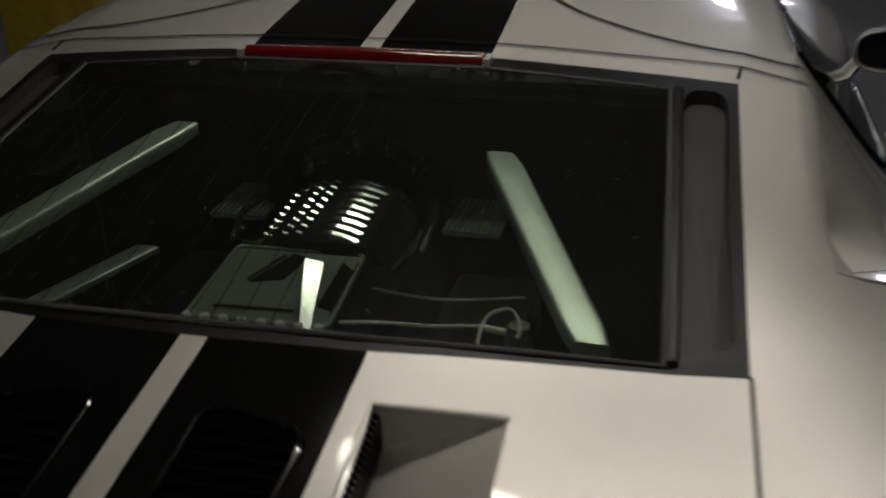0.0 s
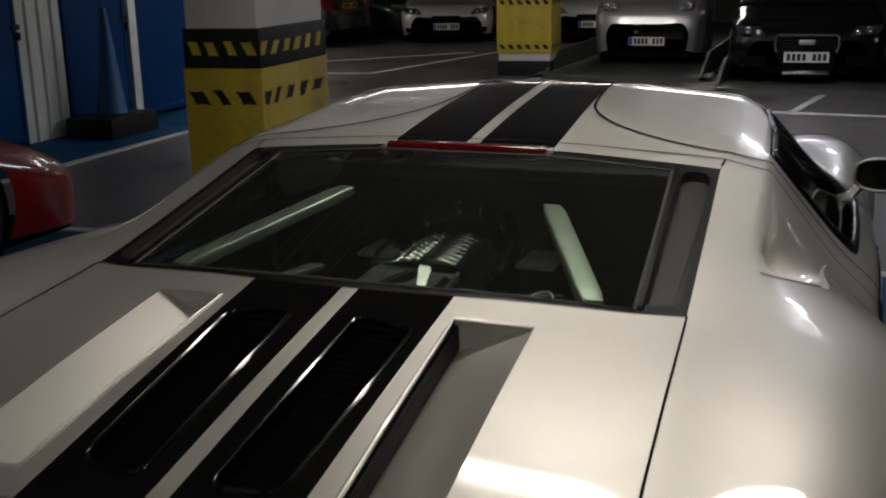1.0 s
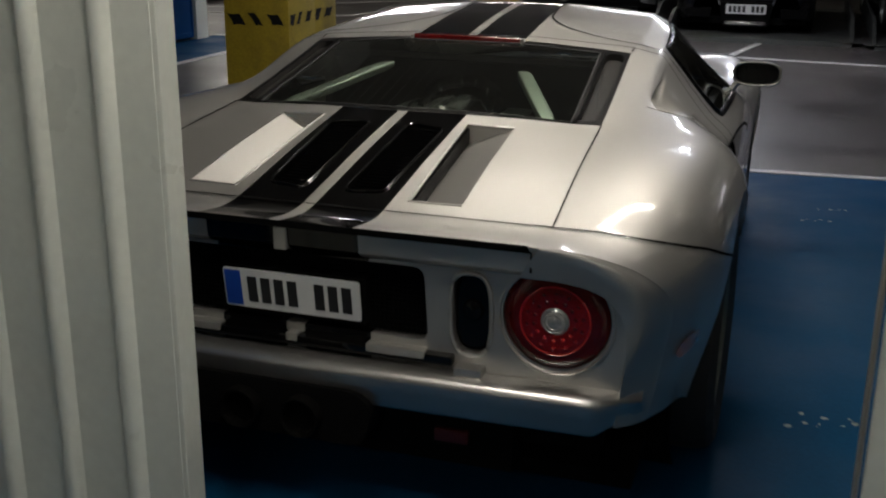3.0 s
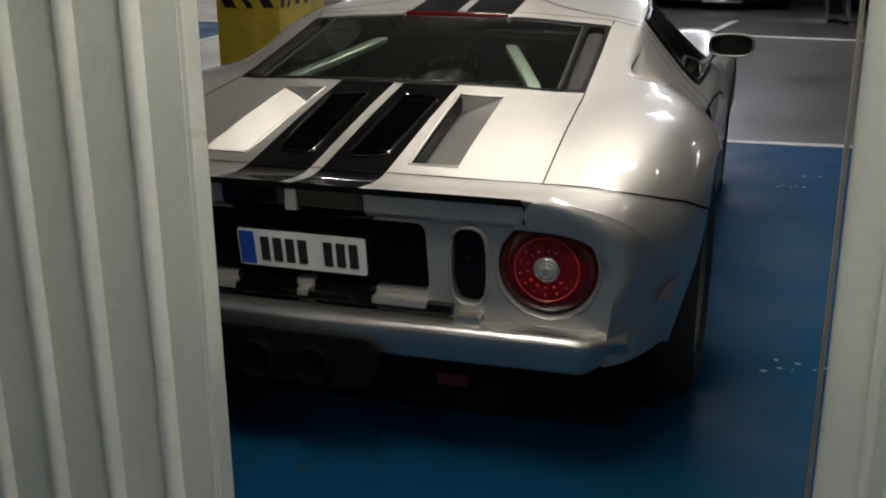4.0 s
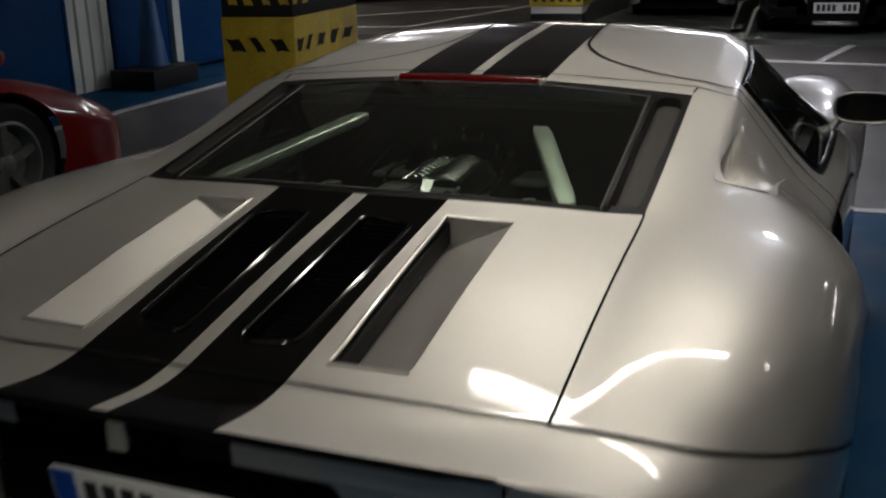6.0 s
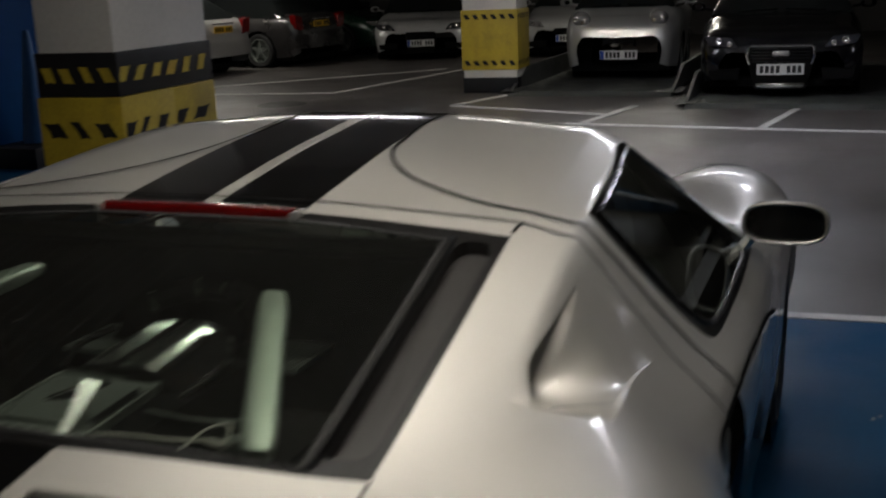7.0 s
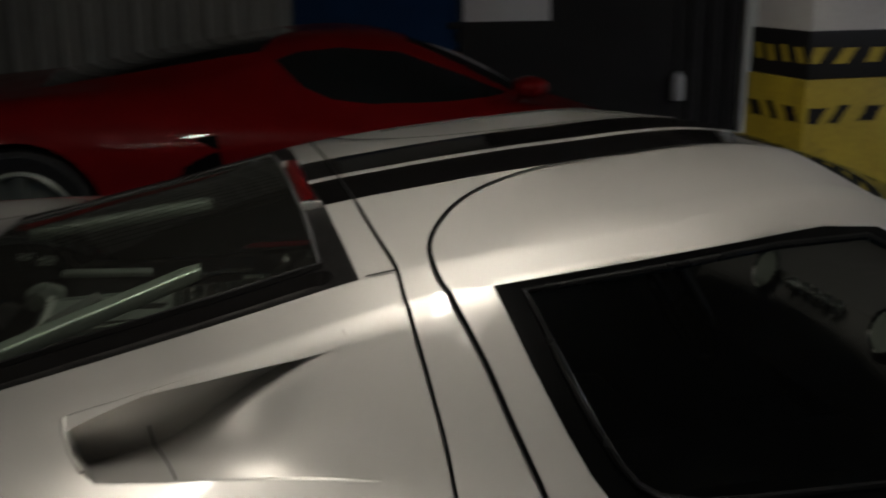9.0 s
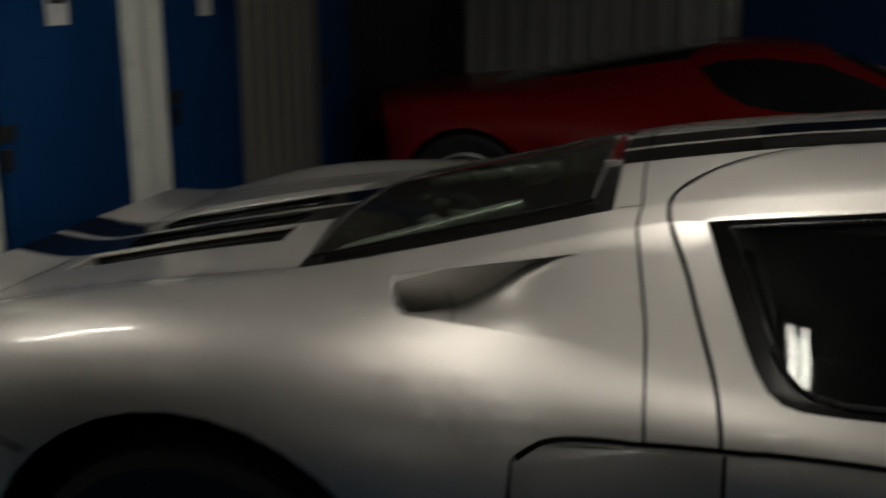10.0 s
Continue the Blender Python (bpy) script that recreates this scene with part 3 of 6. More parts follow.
# wheel arches
RAX, FAX, WR = 0.765, 3.33, 0.352
for ax, rr in ((RAX, 0.413), (FAX, 0.37)):
    hole = cut(shell, [f for f in shell.faces if f.calc_center_median().x > .6 and f.calc_center_median().z < .80], oval(ax, .365 if ax < 2 else .335, rr, rr, 36), (1, 2))
    bmesh.ops.delete(shell, geom=hole, context="FACES")
# quarter intake on the buttress side
def quarter(t, u):
    """Point (y, z) of the quarter intake: t from the rear lip to the tip, u from the crease down."""
    yr = 1.078 + .045 * u ** 2.2
    y = yr + (1.455 + .04 * u - yr) * t
    zt = crest_z(y) - .002
    zb = .913 - .125 * (y - 1.125)
    return y, zt + (zb - zt) * u


QUARTER = [quarter(0, u) for u in np.linspace(0, 1, 9)] + [quarter(t, 1) for t in (.3, .6, .925)] + [quarter(t, 0) for t in np.linspace(.925, .05, 12)]
assign(cut(shell, [f for f in shell.faces if f[reg] == 0 and f.calc_center_median().x > .6 and f.normal.x > .1 and .9 < f.calc_center_median().y < 1.6], QUARTER, (1, 2)), 6)
# lower side scoop
SIDE_SCOOP = [(1.335, .58), (1.345, .715), (1.40, .738), (1.695, .742), (1.70, .34), (1.45, .34)]
lower = cut(shell, [f for f in shell.faces if f[reg] in (0, 10, 14) and f.calc_center_median().x > .8], SIDE_SCOOP, (1, 2))
assign(lower, 7)
shell.faces.ensure_lookup_table()


def region(*n):
    return [f for f in shell.faces if f[reg] in n]


def mirrored(bm):
    bmesh.ops.scale(bm, vec=(-1, 1, 1), verts=bm.verts)
    return bm


part("rear_clamshell", extract(region(0), (1, -1)), [SILVER, STRIPE], car, "silver engine cover and rear wings with black stripes", sharp=50)
roof = part("roof_and_nose", extract(region(10), (1, -1)), [SILVER, STRIPE], car, "silver roof, pillars and nose with black stripes", sharp=50)
for s in (1, -1):
    part("door", extract(region(14), (s,)), [SILVER, STRIPE], car, "silver door skin", sharp=50)
    part("window_surround", extract(region(12), (s,)), SEAL, car, "black rubber window surround")
    bm = bmesh.new()
    bead = [(side_x(y, z) + .001, y, z) for y, z in WIN_IN]
    tube(bm, bead, .0065, 8, 0, True)
    part("seal_bead", bm if s > 0 else mirrored(bm), BEAD, car, "rounded black rubber bead of the side window")
    part("side_window", extract(region(13), (s,)), SIDEGLASS, car, "dark tinted side window").visible_shadow = False
part("rear_window_surround", extract(region(1), (1, -1)), SATIN, car, "satin black plastic surround of the rear window")
part("rear_window", extract(region(2), (1, -1)), GLASS, car, "dark tinted rear window over the engine").visible_shadow = False
part("windscreen", extract(region(11), (1, -1)), SIDEGLASS, car, "tinted windscreen").visible_shadow = False


def mapped(bm, s):
    """Mirror a half part to the other side."""
    if s < 0:
        bmesh.ops.scale(bm, vec=(-1, 1, 1), verts=bm.verts)
    return bm


def sunk(poly, depth, s, zf=top_z, n=1):
    """Walls and floor of a recess under an outline of the upper side."""
    bm = bmesh.new()
    dense = []
    for i, p in enumerate(poly):
        q = poly[(i + 1) % len(poly)]
        k = max(1, int(math.hypot(q[0] - p[0], q[1] - p[1]) / 0.05))
        dense += [(p[0] + (q[0] - p[0]) * j / k, p[1] + (q[1] - p[1]) * j / k) for j in range(k)]
    A = [bm.verts.new((x, y, zf(x, y))) for x, y in dense]
    B = [bm.verts.new((x, y, zf(x, y) - depth)) for x, y in dense]
    m = len(dense)
    for i in range(m):
        bm.faces.new((A[i], A[(i + 1) % m], B[(i + 1) % m], B[i]))
    bm.faces.new(B)
    return mapped(bm, s)


for s in (1, -1):
    # vent slots beside the glass
    part("vent_panel", sunk(VENT_SLOT, .022, s), SLOT, car, "grey recessed vent panel beside the rear window", smooth=False)
    # louvred openings in the stripes
    lv = part("louvre_recess", sunk(round_poly(LOUVRE, .03, 4), .035, s), MATT, car, "black recessed engine louvre", smooth=False)
    bm = bmesh.new()
    for k in range(24):
        y = .222 + k * .0193
        t = (y - .2) / .47
        xa, xb = .060 + .004 * t, .164 + .016 * t
        za, zb = top_z(xa, y) - .006, top_z(xb, y) - .006
        vs = [bm.verts.new(p) for p in ((xa, y, za), (xb, y, zb), (xb, y + .013, zb - .009), (xa, y + .013, za - .009), (xa, y, za - .003), (xb, y, zb - .003), (xb, y + .013, zb - .012), (xa, y + .013, za - .012))]
        for q in ((0, 1, 2, 3), (7, 6, 5, 4), (0, 4, 5, 1), (1, 5, 6, 2), (2, 6, 7, 3), (3, 7, 4, 0)):
            bm.faces.new([vs[i] for i in q])
    part("louvre_slats", mapped(bm, s), SLAT, lv, "thin glossy black cross slats", smooth=False)
    bm = bmesh.new()
    tube(bm, [(x, y, top_z(x, y) + .001) for x, y in round_poly(LOUVRE, .03, 6)], .0045, 8, 0, True)
    part("louvre_rim", mapped(bm, s), STRIPE, lv, "rounded glossy black rim")
    # scoop: ramp from the outer edge down to a mesh wall
    bm = bmesh.new()
    n = 10
    ia, ib, ic, idd = SCOOP
    inner = [(ia[0] + (idd[0] - ia[0]) * k / n, ia[1] + (idd[1] - ia[1]) * k / n) for k in range(n + 1)]
    outer = [(ib[0] + (ic[0] - ib[0]) * k / n, ib[1] + (ic[1] - ib[1]) * k / n) for k in range(n + 1)]
    DEP = .060
    g = []
    for (xi, yi), (xo, yo) in zip(inner, outer):
        zi, zo = top_z(xi, yi) - DEP, top_z(xo, yo) - .001
        g.append([(xi + (xo - xi) * j / 4, yi + (yo - yi) * j / 4, zi + (zo - zi) * j / 4) for j in range(5)])
    gv = loft(bm, g)
    for k in (0, n):
        top = [bm.verts.new((x + (xo - x) * j / 4, y + (yo - y) * j / 4, top_z(x + (xo - x) * j / 4, y) - .0005)) for (x, y), (xo, yo) in ((inner[k], outer[k]),) for j in range(4)]
        bm.faces.new(top + [gv[k][4], gv[k][3], gv[k][2], gv[k][1], gv[k][0]])
    sc = part("scoop_ramp", mapped(bm, s), SILVER, car, "silver ramp of the deck air scoop", sharp=25)
    bm = bmesh.new()
    A = [bm.verts.new((x, y, top_z(x, y) - .001)) for x, y in inner]
    B = [bm.verts.new((x, y, top_z(x, y) - DEP)) for x, y in inner]
    for k in range(n):
        bm.faces.new((A[k], A[k + 1], B[k + 1], B[k]))
    for k in range(60):
        t = (k + .5) / 60
        x, y = ia[0] + (idd[0] - ia[0]) * t, ia[1] + (idd[1] - ia[1]) * t
        z = top_z(x, y)
        box(bm, x + .001, x + .007, y - .0017, y + .0017, z - DEP, z - .010)
    for h in (.018, .026, .034, .042, .05):
        tube(bm, [(x + .006, y, top_z(x, y) - h) for x, y in inner], .0025, 5)
    part("scoop_grille", mapped(bm, s), SATIN, sc, "black mesh wall of the scoop", smooth=False)
    bm = bmesh.new()
    tube(bm, [(x, y, top_z(x, y) - .0008) for x, y in [outer[0]] + inner + [outer[-1]]], .0048, 8)
    part("scoop_rim", mapped(bm, s), SILVER, sc)

# thin dark panel gaps laid on the body
def ribbon(bm, pts, w, off=.0030):
    P = [Vector(p) for p in pts]
    L, R = [], []
    for i, p in enumerate(P):
        d = (P[min(i + 1, len(P) - 1)] - P[max(i - 1, 0)]).normalized()
        loc, no, _, _ = BVH.find_nearest(p)
        if no.dot(Vector((p.x, 0, p.z - .45))) < 0:
            no = -no
        sd = d.cross(no).normalized()
        a, b = BVH.find_nearest(loc + sd * w / 2 + no * off)[0], BVH.find_nearest(loc - sd * w / 2 + no * off)[0]
        L.append(bm.verts.new(a + no * off))
        R.append(bm.verts.new(b + no * off))
    for i in range(len(P) - 1):
        bm.faces.new((L[i], L[i + 1], R[i + 1], R[i]))


def flat_ribbon(bm, pts, w):
    """Gap along a straight run of the upper side."""
    L, R = [], []
    for i, p in enumerate(pts):
        a, b = pts[max(i - 1, 0)], pts[min(i + 1, len(pts) - 1)]
        d = Vector((b[0] - a[0], b[1] - a[1])).normalized()
        for side, k in ((L, 1), (R, -1)):
            x, y = p[0] - d.y * k * w / 2, p[1] + d.x * k * w / 2
            side.append(bm.verts.new((x, y, top_z(x, y) + .0022)))
    for i in range(len(pts) - 1):
        bm.faces.new((L[i], L[i + 1], R[i + 1], R[i]))


def on_top(line, per=8):
    return [(p[0], p[1], top_z(p[0], p[1])) for p in catmull([(a, b, 0) for a, b in line], per)]


def on_side(line, per=8):
    return [(side_x(p[1], p[2]), p[1], p[2]) for p in catmull([(0, a, b) for a, b in line], per)]


def near(line, per=10):
    return [tuple(BVH.find_nearest(Vector(p))[0]) for p in catmull(line, per)]


GAPS = [
    (near([(0, 1.524, 1.10), (.2, 1.526, 1.10), (.40, 1.528, 1.09), (.59, 1.532, 1.078), (.675, 1.528, 1.058), (.703, 1.532, 1.03), (.73, 1.537, 1.004), (.764, 1.545, .957), (.80, 1.553, .906), (.85, 1.557, .847), (.913, 1.56, .786), (.943, 1.563, .745)]), .0052),
    (near([(.22, 2.37, 1.16), (.195, 2.2, 1.15), (.20, 2.0, 1.15), (.225, 1.84, 1.14), (.30, 1.72, 1.13), (.40, 1.645, 1.115), (.52, 1.595, 1.10), (.63, 1.582, 1.083), (.685, 1.588, 1.063), (.724, 1.609, 1.016), (.742, 1.62, .99), (.797, 1.645, .917), (.83, 1.66, .875), (.86, 1.672, .838), (.917, 1.683, .786), (.943, 1.686, .745)]), .0078),
    (on_top([(0, .108), (.3, .108), (.64, .108)]), .0055),
    (near([(.64, .106, .806), (.76, .098, .808), (.86, .116, .800), (.955, .197, .774), (.985, .255, .755), (1.015, .34, .723), (1.036, .44, .690), (1.040, .475, .680)]), .007),
    (on_top([(.590, 1.488), (.594, 1.53)]), .005),
    (on_side([(1.352, .716), (1.39, .739), (1.55, .748), (1.70, .750), (1.95, .742), (2.3, .70), (2.6, .62)], 14), .011),
    (on_top([(.40, 3.3), (.45, 3.7), (.42, 4.0)]), .006),
]
for s in (1, -1):
    bm = bmesh.new()
    flat_ribbon(bm, [(.641 - .028 * k / 60, .110 + .736 * k / 60) for k in range(61)], .0042)
    part("panel_gap", mapped(bm, s), MATT, car, smooth=False)
    for pts, w in GAPS:
        bm = bmesh.new()
        ribbon(bm, pts, w)
        part("panel_gap", mapped(bm, s), MATT, car, smooth=False)

# inside of the quarter intake: a hollow under the crease that deepens towards the tail
for s in (1, -1):
    bm = bmesh.new()

    def hollow(t, k, deep=True):
        """Upright wall under the crease down to the fold, then the ramp out to the lower lip."""
        q = max(0.0, 1 - t / .93)
        y0, z0 = quarter(t, 0)
        y1, z1 = quarter(t, 1)
        if not deep:
            y, z = quarter(t, k / 18)
            return (side_x(y, z) - .0003, y, z)
        top = Vector((side_x(y0, z0) - .0015, y0, z0 + .0015))
        drop = float(np.interp(y0, (1.08, 1.17, 1.20, 1.255, 1.31, 1.36, 1.40, 1.44, 1.455), (.085, .085, .080, .058, .036, .0205, .010, .0025, .0008)))
        fold = Vector((top.x + .004 - .045 * q, y0 + .016 * q, z0 - drop))
        if k <= 8:
            w = k / 8
            p = top.lerp(fold, w)
            p.x += .003 * q * math.sin(math.pi * min(1, w * 1.15)) ** 2
            return tuple(p)
        w = (k - 8) / 10
        lip = Vector((side_x(y1, z1) - .016 * q ** .7 - .0003, y1, z1 - .004 * q))
        p = fold.lerp(lip, w)
        p.x -= .010 * q * math.sin(math.pi * w)
        u = min(1, drop / max(.01, z0 - z1))
        y, z = quarter(t, u + (1 - u) * w)
        m = max(0.0, min(1.0, (t - .35) / .55))
        m = m * m * (3 - 2 * m)
        return tuple(p.lerp(Vector((side_x(y, z) - .0003 - .006 * q - .006 * min(1, 3 * q) * w ** 4, y, z)), m))
    steps = [(k / 32) * .96 for k in range(33)]
    wall = [[hollow(t, k) for k in range(9)] for t in steps]
    ramp = [[hollow(t, k) for k in range(8, 19)] for t in steps]
    loft(bm, wall)
    loft(bm, ramp)
    # lower lip and rear wall
    loft(bm, [[hollow(t, 18) for t in steps], [hollow(t, 18, False) for t in steps]])
    loft(bm, [[hollow(0, k, False) for k in range(19)], [hollow(0, k) for k in range(19)]])
    qi = part("quarter_intake", mapped(bm, s), SILVER, car, "silver hollow of the quarter air intake", sharp=32)
    bm = bmesh.new()
    tube(bm, [Vector(hollow(0, k, False)) for k in range(16)], .003, 8, 1)
    part("intake_lip", mapped(bm, s), SILVER, qi)
    bm = bmesh.new()
    loft(bm, [[Vector(hollow(t, k)) + Vector((.0014, 0, .0008)) for k in range(5, 19)] for t in (.245, .251)])
    part("panel_gap", mapped(bm, s), MATT, qi, smooth=False)
    # lower side intake behind the door
    bm = bmesh.new()
    prism(bm, [(y, z) for y, z in SIDE_SCOOP], "x", .60, .86)
    part("side_intake", mapped(bm, s), MATT, car, "dark side air intake", smooth=False)
    bm = bmesh.new()
    g = []
    for k in range(9):
        t = k / 8
        y = 1.345 + .345 * t
        zt = .728
        g.append([(.965 - .03 * t, y, zt - .33 * j / 5) if j else (.935 - .02 * t, y, zt) for j in range(6)])
    loft(bm, g)
    part("intake_blade", mapped(bm, s), SILVER, car, "silver outer blade of the side intake")

# tail: lip, recessed lamp panel
tail = car
edge = [Vector(p) for p in ROWS[0]]
LIP = .018
bm = bmesh.new()
ring0 = edge
ring1 = [Vector((p.x, p.y + .004, p.z - LIP)) if p.x < .62 else p + (p - ROWS[1][i]).normalized() * .003 - Vector((.002, 0, .002)) for i, p in enumerate(edge)]
loft(bm, [ring0, ring1])
def c_edge(v, grow=0.0):
    """Rounded outer edge of the lamp panel, v from its top to its foot."""
    if v < .55:
        th = math.pi / 2 * (1 - v / .55)
        return .60 + (.252 + grow) * math.cos(th) ** .62, .555 + (.178 + grow) * math.sin(th) ** .62
    w = (v - .55) / .45
    return .852 + grow - .02 * w, .555 - .19 * w


rim = []
outer = [p for p in edge if p.x > .632 or p.z < .75]
for p, q in zip(edge, ring1):
    if p.x <= .632 and p.z > .75:
        rim.append(Vector((p.x, -.012, .728)))
    else:
        v = outer.index(p) / (len(outer) - 1)
        cx, cz = c_edge(v)
        r = Vector((cx, -.046 + .056 * v, cz))
        rim.append(r)
bands = []
for w in (.14, .3, .46, .62, .8, 1.0):
    ring = []
    for i, (p, q, r) in enumerate(zip(edge, ring1, rim)):
        if p.x <= .632 and p.z > .75:
            stops = [q, Vector((p.x, -.052, .795)), Vector((p.x, -.046, .742)), r]
            k = min(2, int(w * 3))
            ring.append(stops[k].lerp(stops[k + 1], w * 3 - k))
        else:
            v = outer.index(p) / (len(outer) - 1)
            run = (p - ROWS[1][i]).normalized()
            c = q + run * (r - q).length * .55 * min(1, .15 + v * 2.5)
            ring.append(q * (1 - w) ** 2 + c * 2 * w * (1 - w) + r * w * w)
    bands.append(ring)
bands.insert(2, [Vector((p.x, -.052, .795)) if p.x <= .632 and p.z > .75 else b.lerp(c, .3) for p, b, c in zip(edge, bands[1], bands[2])])
inset = [Vector((b.x - (.004 if b.x > .5 else 0), max(b.y, .010), b.z)) if not (p.x <= .632 and p.z > .75) else b for p, b in zip(edge, bands[-1])]
loft(bm, [ring1] + bands + [inset])
half = extract(bm.faces, (1, -1))
bm.free()
for f in half.faces:
    c = f.calc_center_median()
    f.material_index = 2 if (c.z > .795 and abs(c.x) < .63 and c.y > -.084) else (1 if .017 < abs(c.x) < .205 else 0)
part("tail_skin", half, [SILVER, STRIPE, MATT], tail, "silver tail edge with black stripes", sharp=38)
for s in (1, -1):
    bm = bmesh.new()
    box(bm, s * .632 - .002, s * .632 + .002, -.060, -.02, .752, .806)
    part("panel_gap", bm, MATT, tail, smooth=False)

PANEL = [(0, .735), (.60, .735)] + [c_edge(v, .004) for v in np.linspace(.02, 1, 16)] + [(0, .365)]
bm = bmesh.new()
g = [[(x, .006 + .010 * (.73 - z) / .27, z) for x in np.linspace(0, .862, 34)] for z in np.linspace(.745, .36, 18)]
loft(bm, g)
keep = cut(bm, bm.faces, PANEL, (0, 2))
bmesh.ops.delete(bm, geom=[f for f in bm.faces if f not in set(keep)], context="FACES")
for hole in (round_poly([(-.02, .712), (.352, .712), (.362, .522), (-.02, .522)], [0, .03, .03, 0], 5), oval(.472, .606, .050, .104, 28, 3.2), oval(.681, .621, .131, .128, 40)):
    bmesh.ops.delete(bm, geom=cut(bm, bm.faces, hole, (0, 2)), context="FACES")
half = extract(bm.faces, (1, -1))
bm.free()
rimedges = [e for e in half.edges if len(e.link_faces) == 1 and all(abs(v.co.x) < .816 and .47 < v.co.z < .722 + (.03 if .52 < abs(v.co.x) else 0) for v in e.verts) and not all(v.co.z > .7335 or abs(v.co.x) > .845 for v in e.verts)]
ex = bmesh.ops.extrude_edge_only(half, edges=rimedges)
bmesh.ops.translate(half, vec=(0, .045, 0), verts=[v for v in ex["geom"] if isinstance(v, bmesh.types.BMVert)])
for f in half.faces:
    c = f.calc_center_median()
    f.material_index = 1 if .017 < abs(c.x) < .205 else 0
part("lamp_panel", half, [SILVER, STRIPE], tail, "silver rear panel with lamp openings", sharp=40)
bm = bmesh.new()
box(bm, -.40, .40, .045, .055, .49, .74)
for s in (1, -1):
    box(bm, s * .472 - .07, s * .472 + .07, .045, .055, .48, .73)
part("grille_backing", bm, MATT, tail, smooth=False)
bm = bmesh.new()
for k in range(58):
    x = -.348 + k * .0122
    box(bm, x - .0011, x + .0011, .030, .034, .525, .709)
for k in range(15):
    z = .530 + k * .0122
    box(bm, -.350, .350, .029, .033, z - .0011, z + .0011)
part("rear_grille", bm, MATT, tail, "black mesh grille behind the plate", smooth=False)
for s in (1, -1):
    # oval reversing lamp
    lampo = None
    bm = bmesh.new()
    prism(bm, oval(s * .472, .606, .040, .092, 24, 3.0), "y", .030, .045)
    lampo = part("reverse_lamp", bm, LAMPBLACK, tail, "dark oval lamp recess")
    bm = bmesh.new()
    lathe(bm, [(.001, .0), (.022, .004), (.030, .016)], 20, pose(s * .472, .018, .612, 0, 0, 90))
    part("lamp_lens", bm, LAMPBLACK, lampo)
    bm = bmesh.new()
    o = oval(s * .472, .606, .052, .107, 32, 3.0)
    tube(bm, [(x, .002 + .01 * (.73 - z) / .27, z) for x, z in o], .006, 8, 0, True)
    part("lamp_rim", bm, SILVER, lampo)
    # round tail lamp
    bm = bmesh.new()
    M = pose(s * .681, .030, .621, 0, 0, -90)
    lathe(bm, [(.130, -.004), (.128, .012), (.112, .026), (.098, .031), (.084, .032)], 44, M)
    tl = part("tail_lamp", bm, DARKRED, tail, "round dark red tail lamp with a clear centre")
    bm = bmesh.new()
    lathe(bm, [(.084, .031), (.083, .034), (.080, .035), (.062, .037), (.042, .036), (.030, .034)], 44, M)
    part("lamp_lens", bm, REDLENS, tl, "deep red lens ring")
    bm = bmesh.new()
    lathe(bm, [(.086, .032), (.0865, .035), (.084, .0365), (.0815, .0355), (.081, .033)], 44, M)
    part("lens_ring", bm, RINGRED, tl, "thin paler red ring")
    # Lower beads get the bright red to paint sparkle into the lens.
    for k in range(14):
        a = 2 * math.pi * k / 14 + .2
        for rad, big in ((.050, .006), (.068, .0045)):
            bm = bmesh.new()
            lathe(bm, [(.001, .005), (big * .7, .0035), (big, -.001)], 8, M @ Matrix.Translation((.036, rad * math.cos(a), rad * math.sin(a))))
            part("lamp_bead", bm, RINGRED if math.sin(a) < -.55 else DARKRED, tl)
    bm = bmesh.new()
    lathe(bm, [(.001, .048), (.010, .0475), (.016, .044), (.018, .0455), (.026, .041), (.028, .042), (.034, .036)], 28, M)
    part("lamp_centre", bm, CLEARLENS, tl, "clear round centre lens")
    bm = bmesh.new()
    lathe(bm, [(.133, .018), (.137, .024), (.142, .022), (.145, .012)], 44, M)
    part("lamp_rim", bm, SILVER, tl)
    # side marker
    bm = bmesh.new()
    g = []
    for k in range(7):
        t = k / 6
        y = .145 + .115 * t
        c = .522 + .010 * t
        hh = .026 * math.sqrt(max(0.02, 1 - (2 * t - 1) ** 4))
        g.append([(side_x(y, c + hh * w) + .006, y, c + hh * w) for w in (-1, -.5, 0, .5, 1)])
    loft(bm, g)
    part("side_marker", mapped(bm, s), mat("marker_lens", (.55, .22, .15), .15, 0, .2, 30, 0, 60, 1) if s > 0 else bpy.data.materials["marker_lens"], car, "pale red side marker lens")
# silver centre marks of the stripes below the lip
bm = bmesh.new()
box(bm, -.017, .017, -.056, -.050, .738, .794, .002)
part("stripe_mark", bm, SILVER, tail, smooth=False)
# lower ledge with black stripes and silver blocks
bm = bmesh.new()
box(bm, -.43, .43, -.012, .04, .470, .497, .006)
lg = part("lower_ledge", bm, STRIPE, tail, "black ledge below the plate")
for a, b in ((-.36, -.205), (-.016, .016), (.205, .36)):
    bm = bmesh.new()
    box(bm, a, b, -.016, .03, .482, .503, .004)
    part("ledge_insert", bm, SILVER, lg, "silver insert on the ledge")
# bumper: lit upper ledge, flat face, chamfered ends drawn up to a point
bm = bmesh.new()
g = []
